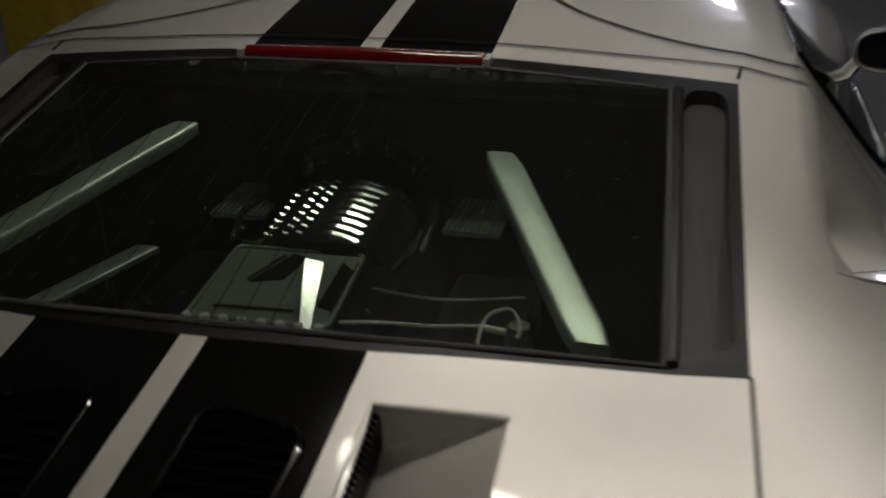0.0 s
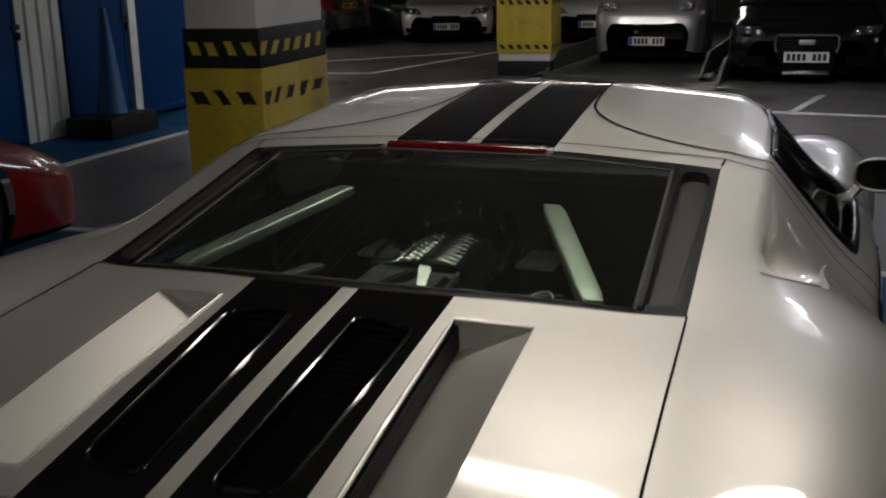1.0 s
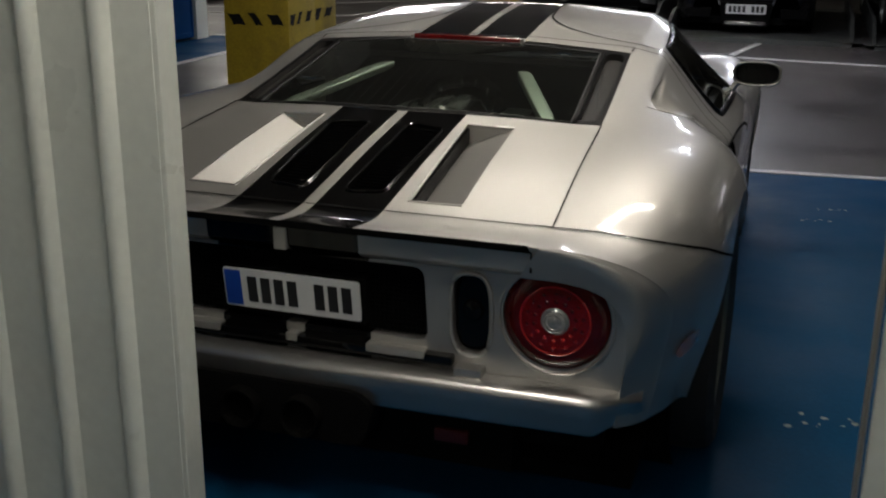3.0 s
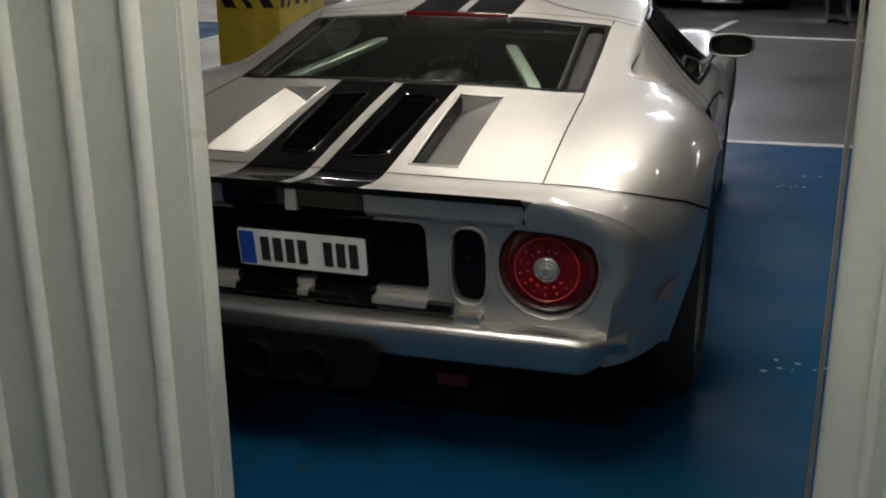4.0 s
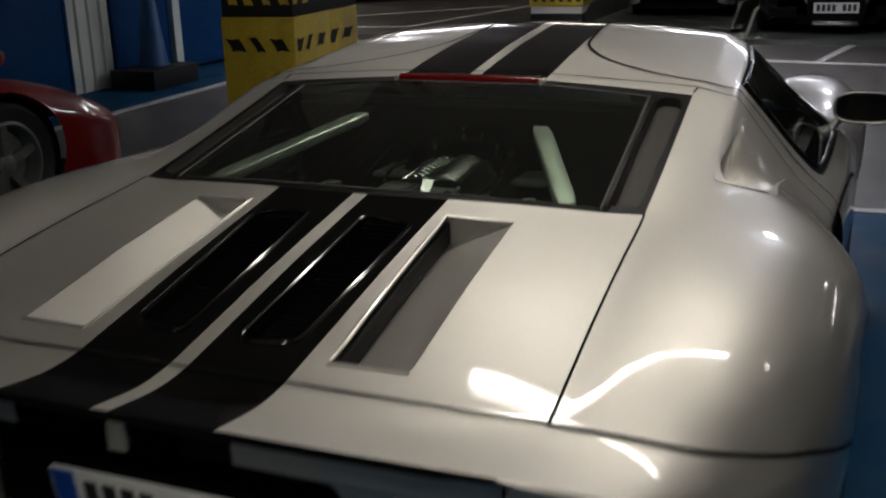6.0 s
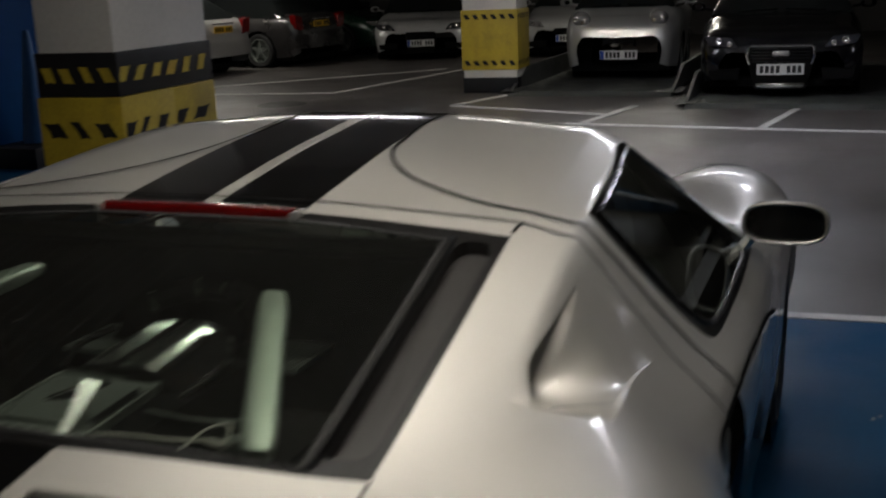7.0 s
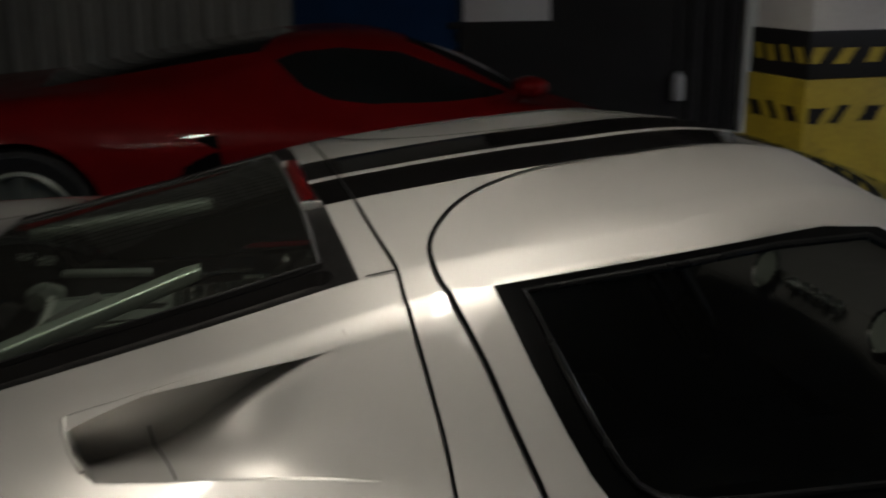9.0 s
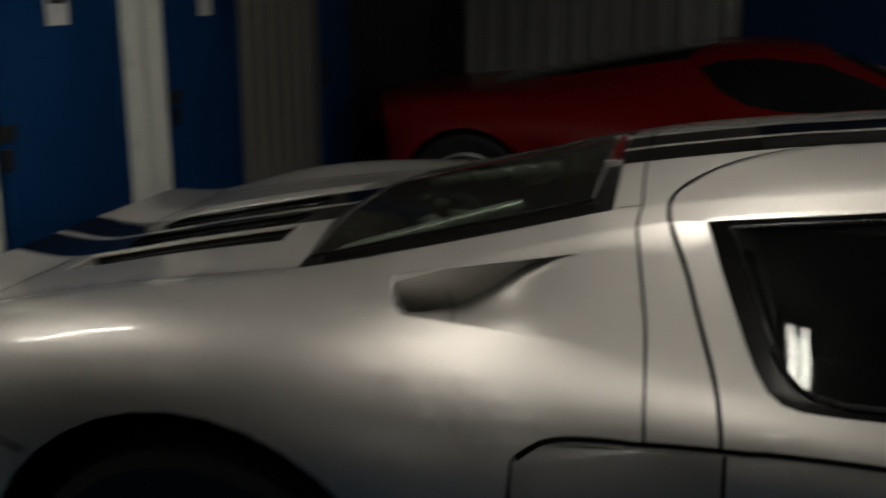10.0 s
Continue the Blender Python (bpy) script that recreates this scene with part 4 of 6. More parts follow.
for x in np.concatenate([np.linspace(-.888, -.79, 6), np.linspace(-.775, -.70, 3), np.linspace(-.6, .6, 13), np.linspace(.70, .775, 3), np.linspace(.79, .888, 6)]):
    a = abs(x) / .888
    e = max(0.0, (abs(x) - .785) / .103)
    back = -.068 + .020 * a * a + .085 * e
    ztop, zbot = .449 + .004 * e - .012 * e ** 3, .348 + .045 * e
    g.append([(x, min(.06 + .05 * e, back + .075), ztop + .008), (x, back + .030, ztop + .008), (x, back + .012, ztop + .003), (x, back + .003, ztop - .007), (x, back, ztop - .016), (x, back + .010, (ztop + zbot) / 2), (x, back + .021, zbot + .012), (x, back + .024, zbot + .004), (x, back + .032, zbot), (x, .11 + .03 * e, zbot + .004)])
loft(bm, g)
part("rear_bumper", bm, BUMPER, car, "slim silver rear bumper bar", sharp=50)
for s in (1, -1):
    bm = bmesh.new()
    box(bm, s * .475 - .035, s * .475 + .035, -.028, .03, .452, .478, .004)
    part("bumper_block", bm, BUMPER, car)
# valance and exhausts
bm = bmesh.new()
box(bm, -.78, .78, .14, .22, .22, .38, .01)
part("valance", bm, MATT, car, "black lower valance", smooth=False)
bm = bmesh.new()
prism(bm, round_poly([(-.265, .392), (.205, .392), (.245, .345), (.215, .245), (-.275, .245), (-.305, .345)], .035, 5), "y", -.072, .02)
exh = part("exhaust_surround", bm, MATT, car, "dark exhaust surround")
for s in (1, -1):
    bm = bmesh.new()
    lathe(bm, [(.044, .03), (.052, .034), (.055, .028), (.055, -.06), (.044, -.06), (.044, .03)], 28, pose(s * .085 - .03, -.070, .312, 0, 0, -90))
    disc(bm, .045, -.05, 28, pose(s * .085 - .03, -.07, .312, 0, 0, -90))
    part("tailpipe", bm, mat("dark_pipe_steel", (.005, .0048, .0045), .55, .2) if s > 0 else bpy.data.materials["dark_pipe_steel"], exh, "dark steel tailpipe")
bpy.data.materials["dark_pipe_steel"].node_tree.nodes["Principled BSDF"].inputs["Specular IOR Level"].default_value = .05
bm = bmesh.new()
box(bm, .385, .475, -.012, .01, .265, .300, .006)
part("rear_fog_lamp", bm, mat("fog_lens", (.03, .003, .003), .3), car, "small dark red fog lamp under the bumper")
# plate with bracket
plate(tail, pose(0, -.006, .606, 8, 0, 0), .378, .108)
bm = bmesh.new()
box(bm, -.20, .20, .004, .030, .545, .665, .004)
part("plate_bracket", bm, MATT, tail, smooth=False)
# high brake light
bm = bmesh.new()
g = []
for k in range(25):
    x = -.200 + .400 * k / 24
    z = top_z(x, 1.452)
    g.append([(x, 1.436, z - .004), (x, 1.438, z + .008), (x, 1.446, z + .015), (x, 1.458, z + .016), (x, 1.464, z + .010), (x, 1.464, z - .004)])
loft(bm, g)
part("high_brake_light", bm, DARKRED, car, "long dark red high brake light bar", sharp=60)
for s in (1, -1):
    bm = bmesh.new()
    z = top_z(.206, 1.45)
    box(bm, s * .2065 - .005, s * .2065 + .005, 1.432, 1.470, z - .004, z + .013, .002)
    part("brake_light_end", bm, SILVER, car)
# glass border bead
bm = bmesh.new()
bead = [(x, y, top_z(x, y) + .0015) for x, y in [(.19, .816), (.355, .830), (.522, .846), (.508, 1.14), (.492, 1.432), (.345, 1.434), (.2, 1.436)]]
full = bead + [(-x, y, z) for x, y, z in bead[::-1]]
tube(bm, full, .005, 6, 0, True, .5)
part("window_seal", bm, RUBBER, car, "black rubber seal round the rear window")
for s in (1, -1):
    bm = bmesh.new()
    g = []
    for k in range(13):
        t = k / 12
        x, y = .527 - .028 * t, .850 + .585 * t
        z = top_z(x, y)
        g.append([(s * (x - .004), y, z), (s * (x - .002), y, z + .006), (s * (x + .008), y, z + .007), (s * (x + .011), y, z)])
    loft(bm, g)
    part("window_side_bar", bm, SATIN, car, "grey bar along the glass edge")

# mirrors
for s in (1, -1):
    mir = new("door_mirror")
    mir.parent = car
    bm = bmesh.new()
    g = []
    for k in range(9):
        t = k / 8
        sc = math.sin(math.pi * min(1, .5 + .5 * t)) ** .5 if t < 1 else 0.02
        y = 2.455 + .135 * t
        cx, cz = .975, .885
        g.append([(cx + .100 * sc * c, y, cz + .052 * sc * d) for c, d in oval(0, 0, 1, 1, 24, 3.0)])
    loft(bm, g, True)
    part("shell", mapped(bm, s), SILVER, mir, "silver mirror shell", sharp=60)
    # Glass coloured black in place of the dark view it would mirror.
    bm = bmesh.new()
    prism(bm, oval(.975, .885, .088, .042, 24, 3.0), "y", 2.468, 2.475)
    part("mirror_glass", mapped(bm, s), LAMPBLACK, mir, "mirror glass, its dark reflection put in the colour")
    bm = bmesh.new()
    o = oval(.975, .885, .097, .049, 28, 3.0)
    tube(bm, [(x, 2.457, z) for x, z in o], .005, 8, 0, True)
    part("rim", mapped(bm, s), BUMPER, mir, "silver mirror rim")
    bm = bmesh.new()
    g = []
    for k in range(7):
        t = k / 6
        x, z = .845 + .075 * t, .765 + .105 * t
        w = .05 - .015 * t
        g.append([(x + .012 * c, 2.54 + w * d, z - .008 * c) for c, d in oval(0, 0, 1, 1, 12)])
    loft(bm, g, True)
    part("stalk", mapped(bm, s), SILVER, mir, "silver mirror stalk")

# bonnet vents and headlamps
for s in (1, -1):
    bm = bmesh.new()
    g = [[(x, y, top_z(x, y) + .003) for x in np.linspace(.15, .41, 8)] for y in np.linspace(3.50, 3.66, 5)]
    loft(bm, g)
    part("bonnet_vent", mapped(bm, s), MATT, car, "black bonnet vent")
    bm = bmesh.new()
    g = []
    for k in range(9):
        t = k / 8
        y = 3.52 + .42 * t
        w = .075 * math.sin(math.pi * min(.97, .12 + .76 * t)) ** .5
        x = .735 - .10 * t
        g.append([(x + w * j, y, top_z(x + w * j, y) + .004) for j in (-1, -.5, 0, .5, 1)])
    loft(bm, g)
    part("headlamp", mapped(bm, s), CLEARLENS, car, "clear headlamp lens")
    # lining of the wheel arches
    for ax, rr, az in ((RAX, .418, .365), (FAX, .373, .335)):
        bm = bmesh.new()
        lathe(bm, [(rr, .925), (rr, .58), (.02, .58)], 36, pose(0, ax, az))
        part("arch_liner", mapped(bm, s), MATT, car, smooth=False)
    wheel(car, s * .885, RAX, WR, .29, s)
    wheel(car, s * .825, FAX, .325, .22, s)

# underbody, engine bay and cabin tubs
bm = bmesh.new()
box(bm, -.86, .86, .15, 3.95, .13, .17)
part("underbody", bm, MATT, car, smooth=False)
for nm, lim in (("luggage_box", (-.57, .57, .06, .30, .172, .76)), ("firewall", (-.57, .57, 1.52, 1.56, .172, 1.0)), ("inner_wing", (-.62, -.58, .3, 1.5, .172, .80)), ("inner_wing", (.58, .62, .3, 1.5, .172, .80)), ("bay_floor", (-.57, .57, .305, 1.515, .40, .42))):
    bm = bmesh.new()
    box(bm, *lim)
    part(nm, bm, MATT, car, smooth=False)


# ---- engine under the rear window, and the cabin ----
bm = bmesh.new()
PL = [(-.110, .972), (.090, .974), (.070, 1.20), (-.130, 1.195)]
prism(bm, PL, "z", .838, .858)
eng = part("intake_plenum", bm, ALLOY, car, "cast aluminium intake plenum of the engine", smooth=False)
# raised rim, stepped front flange; black patches paint a hollow's shade, with bright edge
bm = bmesh.new()
tube(bm, [(x, y, .860) for x, y in round_poly(PL, .015, 4)], .0035, 8, 0, True)
prism(bm, round_poly([(-.114, .952), (.096, .954), (.094, .974), (-.112, .972)], .006, 2), "z", .842, .852)
part("plenum_rim", bm, ALLOY, eng)
for k in range(8):
    x = -.103 + k * .0265
    bm = bmesh.new()
    lathe(bm, [(.001, .020), (.0062, .019), (.007, .016), (.007, .006), (.0095, .005), (.0095, .0)], 6, pose(x, .962, .851, 0, -90, 0))
    part("plenum_bolt", bm, ZINC, eng)
bm = bmesh.new()
prism(bm, [(-.066, 1.085), (-.020, 1.10), (-.010, 1.175), (-.036, 1.185)], "z", .8585, .8600)
prism(bm, [(.056, 1.03), (.082, 1.02), (.074, 1.14), (.046, 1.17)], "z", .8585, .8602)
part("plenum_shade_patch", bm, MATT, eng, "black patch painting the shade of a hollow", smooth=False)
for a, b in (((-.068, 1.083, .863), (-.040, 1.165, .866)), ((-.085, 1.005, .8605), (.030, 1.01, .8605)), ((.084, 1.0, .862), (.072, 1.165, .862)), ((-.125, 1.20, .866), (.065, 1.205, .868))):
    bm = bmesh.new()
    tube(bm, [a, b], .0022, 6)
    part("plenum_rib", bm, CHROME, eng)
bm = bmesh.new()
nn, v1 = Vector((.34, -.30, .89)).normalized(), Vector((-.05, .24, .10))
v2 = nn.cross(v1).normalized()
cc = Vector((.048, 1.035, .893))
vs = [bm.verts.new(cc + v1 * i * .40 + v2 * j * .014 + nn * k * .004) for k in (-1, 1) for i, j in ((-1.05, -.4), (.35, -.95), (.35, .95), (-1.05, .4))]
for q in ((3, 2, 1, 0), (4, 5, 6, 7), (0, 1, 5, 4), (1, 2, 6, 5), (2, 3, 7, 6), (3, 0, 4, 7)):
    bm.faces.new([vs[i] for i in q])
part("polished_web", bm, mat("satin_web", (.7, .7, .68), .22, .9, .05, 20), eng, "bright polished web of the plenum", smooth=False)
bm = bmesh.new()
g = []
for y, w, h in ((1.19, .095, .845), (1.20, .112, .872), (1.36, .108, .885), (1.42, .10, .880), (1.44, .09, .85)):
    g.append([(w * c - .008, y, .80 + (h - .80) * d) for c, d in ((-1, -1), (-1, .55), (-.72, 1), (-.35, 1.06), (0, 1.02), (.35, 1.06), (.72, 1), (1, .55), (1, -1))])
loft(bm, g)
sup = part("supercharger", bm, SATIN, car, "dark ribbed supercharger casing")
for k in range(9):
    y = 1.212 + k * .0232
    t = k / 8
    h = .884 + .012 * t
    # long curved fin on one side, three short tilted pads on the other
    bm = bmesh.new()
    g = []
    for a, b in ((0, .04), (.12, .0), (.26, .01), (.40, .06), (.54, .15), (.67, .28), (.80, .48), (.90, .72), (.97, 1.0)):
        x, z = -.012 + .126 * a, h + .004 - .080 * b
        g.append([(x, y + .0040, z), (x, y - .0022, z - .0028), (x, y - .0032, z - .013), (x, y + .0050, z - .013)])
    loft(bm, g, True)
    part("cooling_rib", bm, RIB, sup, "bright curved cooling rib", sharp=25)
    for cx, dz in ((-.036, .004), (-.058, .007), (-.080, .014), (-.100, .024)):
        bm = bmesh.new()
        box(bm, -.0062, .0062, -.0030, .0030, -.012, .0, .0012, pose(cx, y, h + .003 - dz, 24, 20, 0))
        part("cooling_pad", bm, RIB, sup, "short bright cooling pad", smooth=False)
bm = bmesh.new()
tube(bm, catmull([(.118, 1.18, .845), (.128, 1.26, .852), (.120, 1.34, .860)], 6), .006, 8)
part("side_rail", bm, CHROME, sup)
bm = bmesh.new()
tube(bm, catmull([(-.15, 1.40, .84), (-.13, 1.46, .90), (-.04, 1.49, .93), (.06, 1.48, .93), (.12, 1.44, .89), (.13, 1.38, .83)], 8), .028, 10)
part("intake_hose", bm, SEAL, car, "black glossy intake hose")
for x, y, z in ((-.11, 1.44, .905), (-.04, 1.485, .93), (.05, 1.475, .93), (.105, 1.44, .905)):
    bm = bmesh.new()
    lathe(bm, [(.030, -.006), (.031, .0), (.030, .006)], 16, pose(x, y, z, 0, 0, 40 if x < 0 else -40))
    part("hose_clamp", bm, CHROME, car)
for s in (1, -1):
    # silver-green braces
    bm = bmesh.new()
    ax, ay = (.264, 1.255) if s > 0 else (.240, 1.285)
    a, b = Vector((s * ax, ay, top_z(ax, ay) - .040)), Vector((s * .440, .882, top_z(.440, .882) - .024))
    d = b - a
    g = []
    for k in range(13):
        t = k / 12
        p = a + d * t
        e = min(1, min(t, 1 - t) * 6 + .80)
        g.append([(p.x + .0255 * e * c, p.y, p.z + .013 * e * w) for c, w in oval(0, 0, 1, 1, 20, 6)])
    loft(bm, g, True)
    part("engine_brace", bm, BAR, car, "pale painted diagonal brace under the rear window")
    # side mesh panels and heads
    bm = bmesh.new()
    box(bm, s * .20 - .045, s * .20 + .045, 1.34, 1.48, .838, .842)
    for k in range(10):
        box(bm, s * .20 - .045 + k * .010 - .001, s * .20 - .045 + k * .010 + .001, 1.34, 1.48, .842, .847)
    for k in range(14):
        box(bm, s * .20 - .045, s * .20 + .045, 1.342 + k * .0104, 1.344 + k * .0104, .842, .847)
    part("mesh_screen", bm, ALLOY, car, "fine metal mesh screen", smooth=False)
    bm = bmesh.new()
    box(bm, s * .24 - .07, s * .24 + .07, .95, 1.38, .66, .76, .02)
    part("valve_cover", bm, SATIN, car, "dark valve cover")
    bm = bmesh.new()
    tube(bm, catmull([(s * .15, 1.22, .86), (s * .155, 1.28, .88), (s * .14, 1.36, .885)], 6), .006, 6)
    part("fuel_rail", bm, CHROME, car)
    bm = bmesh.new()
    tube(bm, catmull([(s * .17, .92, .84), (s * .22, .93, .845), (s * .24, .96, .83)], 5), .022, 10)
    lathe(bm, [(.026, -.01), (.027, 0), (.026, .01)], 14, pose(s * .19, .925, .843, 0, 0, 20))
    part("water_pipe", bm, ALLOY, car)
    bm = bmesh.new()
    box(bm, s * .40 - .02, s * .40 + .02, .90, .935, .86, .875, .003)
    box(bm, s * .40 - .035, s * .40 + .012, .855, .885, .872, .880, .003)
    part("hinge_plate", bm, ALLOY, car)
bm = bmesh.new()
tube(bm, catmull([(.103, .985, .865), (.16, .993, .866), (.221, .998, .865), (.30, 1.010, .865), (.335, .990, .868)], 8), .0022, 6)
part("cable", bm, CABLE, car, "thin pale cable across the engine bay")
bm = bmesh.new()
tube(bm, catmull([(.336, .985, .872), (.346, .950, .890), (.342, .974, .897), (.324, 1.001, .899), (.305, .988, .898), (.299, .946, .895), (.311, .867, .893)], 8), .0019, 6)
part("cable", bm, CABLE, car, "thin pale looped cable")
bm = bmesh.new()
tube(bm, catmull([(.112, 1.104, .855), (.16, 1.094, .856), (.213, 1.092, .855), (.325, 1.12, .855)], 8), .0022, 6)
part("cable", bm, ALLOY, car)
bm = bmesh.new()
tube(bm, [(.285, 1.006, .866), (.330, .994, .868)], .0048, 8)
part("cable_end", bm, CABLE, car, "pale cable end sleeve")
# flat bar beside the plenum
bm = bmesh.new()
g = []
for k in range(5):
    p = Vector((-.345, .955, .850)).lerp(Vector((-.258, 1.15, .864)), k / 4)
    g.append([(p.x + .020 * c, p.y, p.z + .006 * w) for c, w in oval(0, 0, 1, 1, 14, 5)])
loft(bm, g, True)
part("lower_bar", bm, ALLOY, car, "dull grey bar beside the plenum")
# thin lines in the rear glass
for k in range(15):
    x = -.44 + k * .037
    bm = bmesh.new()
    tube(bm, [(x, y, top_z(x, y) - .003) for y in np.linspace(.83, 1.42, 12)], .0007, 4)
    part("heater_line", bm, MATT, car)
bm = bmesh.new()
lathe(bm, [(.001, .022), (.014, .020), (.018, .0), (.018, -.02)], 16, pose(.340, .985, .866, 0, -90, 0))
part("cable_clamp", bm, ALLOY, car)
# block below
bm = bmesh.new()
box(bm, -.28, .28, .90, 1.48, .45, .66, .02)
box(bm, -.13, .14, .93, 1.44, .62, .845, .015)
part("engine_block", bm, MATT, car)

# cabin
bm = bmesh.new()
box(bm, -.80, .80, 1.57, 3.1, .17, .20)
box(bm, -.14, .14, 1.6, 2.95, .20, .42, .03)
box(bm, -.80, -.76, 1.6, 3.0, .2, .74)
box(bm, .76, .80, 1.6, 3.0, .2, .74)
box(bm, -.62, .62, 1.56, 1.60, .20, 1.02)
part("cabin_tub", bm, LEATHER, car)
bm = bmesh.new()
g = []
for y, z in ((2.55, .58), (2.58, .70), (2.63, .775), (2.80, .795), (3.04, .775)):
    g.append([(x, y + .02 * abs(x), z - .02 * x * x) for x in np.linspace(-.76, .76, 12)])
loft(bm, g)
dash = part("dashboard", bm, LEATHER, car, "black dashboard")
for x, vy, vz in ((-.62, 2.60, .70), (-.24, 2.60, .775), (.24, 2.60, .775), (.62, 2.60, .70)):
    bm = bmesh.new()
    lathe(bm, [(.043, .0), (.048, .008), (.052, .0)], 28, pose(x, vy, vz, 0, -20, -90))
    part("air_vent_ring", bm, CHROME, dash, "bright ring of a round air vent")
    bm = bmesh.new()
    lathe(bm, [(.001, .002), (.043, .001)], 24, pose(x, vy, vz, 0, -20, -90))
    part("air_vent", bm, mat("vent_face", (.10, .11, .095), .3, 0) if x < -.5 else bpy.data.materials["vent_face"], dash)
for s in (1, -1):
    seat = new("seat")
    seat.parent = car
    bm = bmesh.new()
    g = []
    for k in range(10):
        t = k / 9
        y, z = 1.86 - .16 * t, .38 + .60 * t
        w = .24 - .07 * t * t - (.04 if t > .85 else 0)
        g.append([(s * .38 + w * a, y + .10 * b * (1 - .5 * t), z) for a, b in ((-1, .9), (-.8, .55), (-.4, .15), (0, .1), (.4, .15), (.8, .55), (1, .9), (1.02, 0), (.6, -.5), (-.6, -.5), (-1.02, 0))])
    loft(bm, g, True)
    bm.faces.new([bm.verts.new(p) for p in g[-1]])
    part("backrest", bm, LEATHER, seat, "black leather seat back")
    bm = bmesh.new()
    box(bm, s * .38 - .24, s * .38 + .24, 1.82, 2.32, .30, .40, .04)
    part("cushion", bm, LEATHER, seat)
bm = bmesh.new()
for k in range(5):
    bs = bmesh.new()
    lathe(bs, [(.001, .026), (.006, .0245), (.009, .019), (.008, .012), (.005, .006), (.017, .003), (.019, -.006)], 14, pose(-.12 + .045 * k, 2.60, .772, 0, -25, -90))
    part("toggle_switch", bs, RIB, dash, "bright round toggle switch")
M = pose(-.38, 2.44, .66, -65, 0, 0)
tube(bm, [M @ Vector((.175 * math.cos(a), .175 * math.sin(a), 0)) for a in np.linspace(0, 2 * math.pi, 33)[:-1]], .014, 8, 0, True)
for a in (90, 210, 330):
    tube(bm, [M @ Vector((0, 0, -.02)), M @ Vector((.17 * math.cos(radians(a)), .17 * math.sin(radians(a)), 0))], .012, 6)
part("steering_wheel", bm, BLACKLEATHER, car, "black steering wheel")
# windscreen wiper
bm = bmesh.new()
tube(bm, [(.10, 3.12, .852), (.35, 3.06, .845), (.58, 2.99, .832)], .008, 6)
tube(bm, [(.02, 3.14, .85), (.25, 3.10, .857)], .010, 6)
part("wiper", bm, SATIN, car, "black windscreen wiper")


# ---- floor, walls and ceiling ----
def slab(name, poly, z0, z1, material, parent=None, kind="structure", label="", smooth=False):
    bm = bmesh.new()
    prism(bm, poly, "z", z0, z1)
    ob = part(name, bm, material, parent, label, smooth)
    if kind:
        ob["kind"] = kind
    return ob


def quad_line(a, b, w):
    a, b = Vector(a), Vector(b)
    d = (b - a).normalized()
    n = Vector((-d.y, d.x)) * w / 2
    return [tuple(a + n), tuple(a - n), tuple(b - n), tuple(b + n)]


slab("floor", [(-18, -6), (10, -6), (10, 26), (-18, 26)], -.2, 0, ASPHALT, label="worn grey asphalt floor of an underground car park")
slab("bay_paint", [(-6.1, -5.9), (8.0, -5.9), (8.0, 5.02), (-6.1, 3.93)], 0, .004, BLUEFLOOR, label="glossy blue painted bay floor with scuffs")
slab("walkway_paint", [(-6.1, 3.90), (-5.06, 3.98), (-5.12, 10.05), (-6.1, 10.0)], 0, .0045, BLUEFLOOR, label="blue painted walkway along the wall")
for a, b, w in [((-6.1, 3.97), (8.0, 5.06), .075), ((-5.03, 5.0), (-5.10, 10.05), .085), ((-5.10, 10.08), (-6.1, 10.02), .085),
                ((-1.62, 10.43), (6.5, 9.65), .085), ((-1.46, 10.41), (-1.20, 11.95), .085), ((.31, 10.24), (.56, 11.75), .085), ((2.15, 10.06), (2.4, 11.6), .085),
                ((-3.36, 11.85), (-1.35, 11.15), .085), ((-3.36, 11.85), (-3.05, 13.0), .085), ((-8.73, 13.31), (-5.3, 16.8), .085), ((-5.6, 13.2), (-4.9, 17.0), .085), ((-9.6, 12.6), (-5.6, 13.2), .085)]:
    slab("line_marking", quad_line(a, b, w), 0, .009, LINE, label="worn white line on the floor")
# scuffs on the blue floor
SC = mat("bare_scuff", (.33, .31, .27), .7)
bm = bmesh.new()
rs = random.Random(4)
for cx, cy, n, sp in ((1.36, 3.71, 7, .10), (1.30, 3.45, 5, .08), (1.36, 1.01, 7, .09), (1.28, .95, 4, .06), (1.55, .1, 4, .1), (2.1, 2.4, 8, .3)):
    for k in range(n):
        x, y = cx + rs.uniform(-sp, sp), cy + rs.uniform(-.03, .03)
        r = rs.uniform(.004, .013)
        vs = [bm.verts.new((x + r * rs.uniform(.6, 1.3) * math.cos(a), y + r * rs.uniform(.5, 1.2) * math.sin(a), .0052)) for a in np.linspace(0, 5.6, 7)]
        bm.faces.new(vs)
tagged(part("paint_scuffs", bm, SC, None, "small worn patches in the blue paint", False), kind="stuff")
bm = bmesh.new()
for cx, cy in ((.22, -.03), (.02, -.12)):
    vs = [bm.verts.new((cx + .016 * rs.uniform(.3, 1.2) * math.cos(a), cy + .012 * rs.uniform(.4, 1.1) * math.sin(a), .0055)) for a in np.linspace(0, 5.7, 9)]
    bm.faces.new(vs)
tagged(part("oil_spots", bm, BLACKP, None, "dark oil spots on the blue floor", False), kind="stuff")
# drain cover in the lane
bm = bmesh.new()
lathe(bm, [(.001, .006), (.30, .006), (.32, .0)], 28, pose(-5.7, 11.9, 0, 0, -90, 0))
tagged(part("manhole_cover", bm, mat("iron", (.05, .048, .045), .6, .5), None, "dark round manhole cover in the lane"), category="manhole cover")

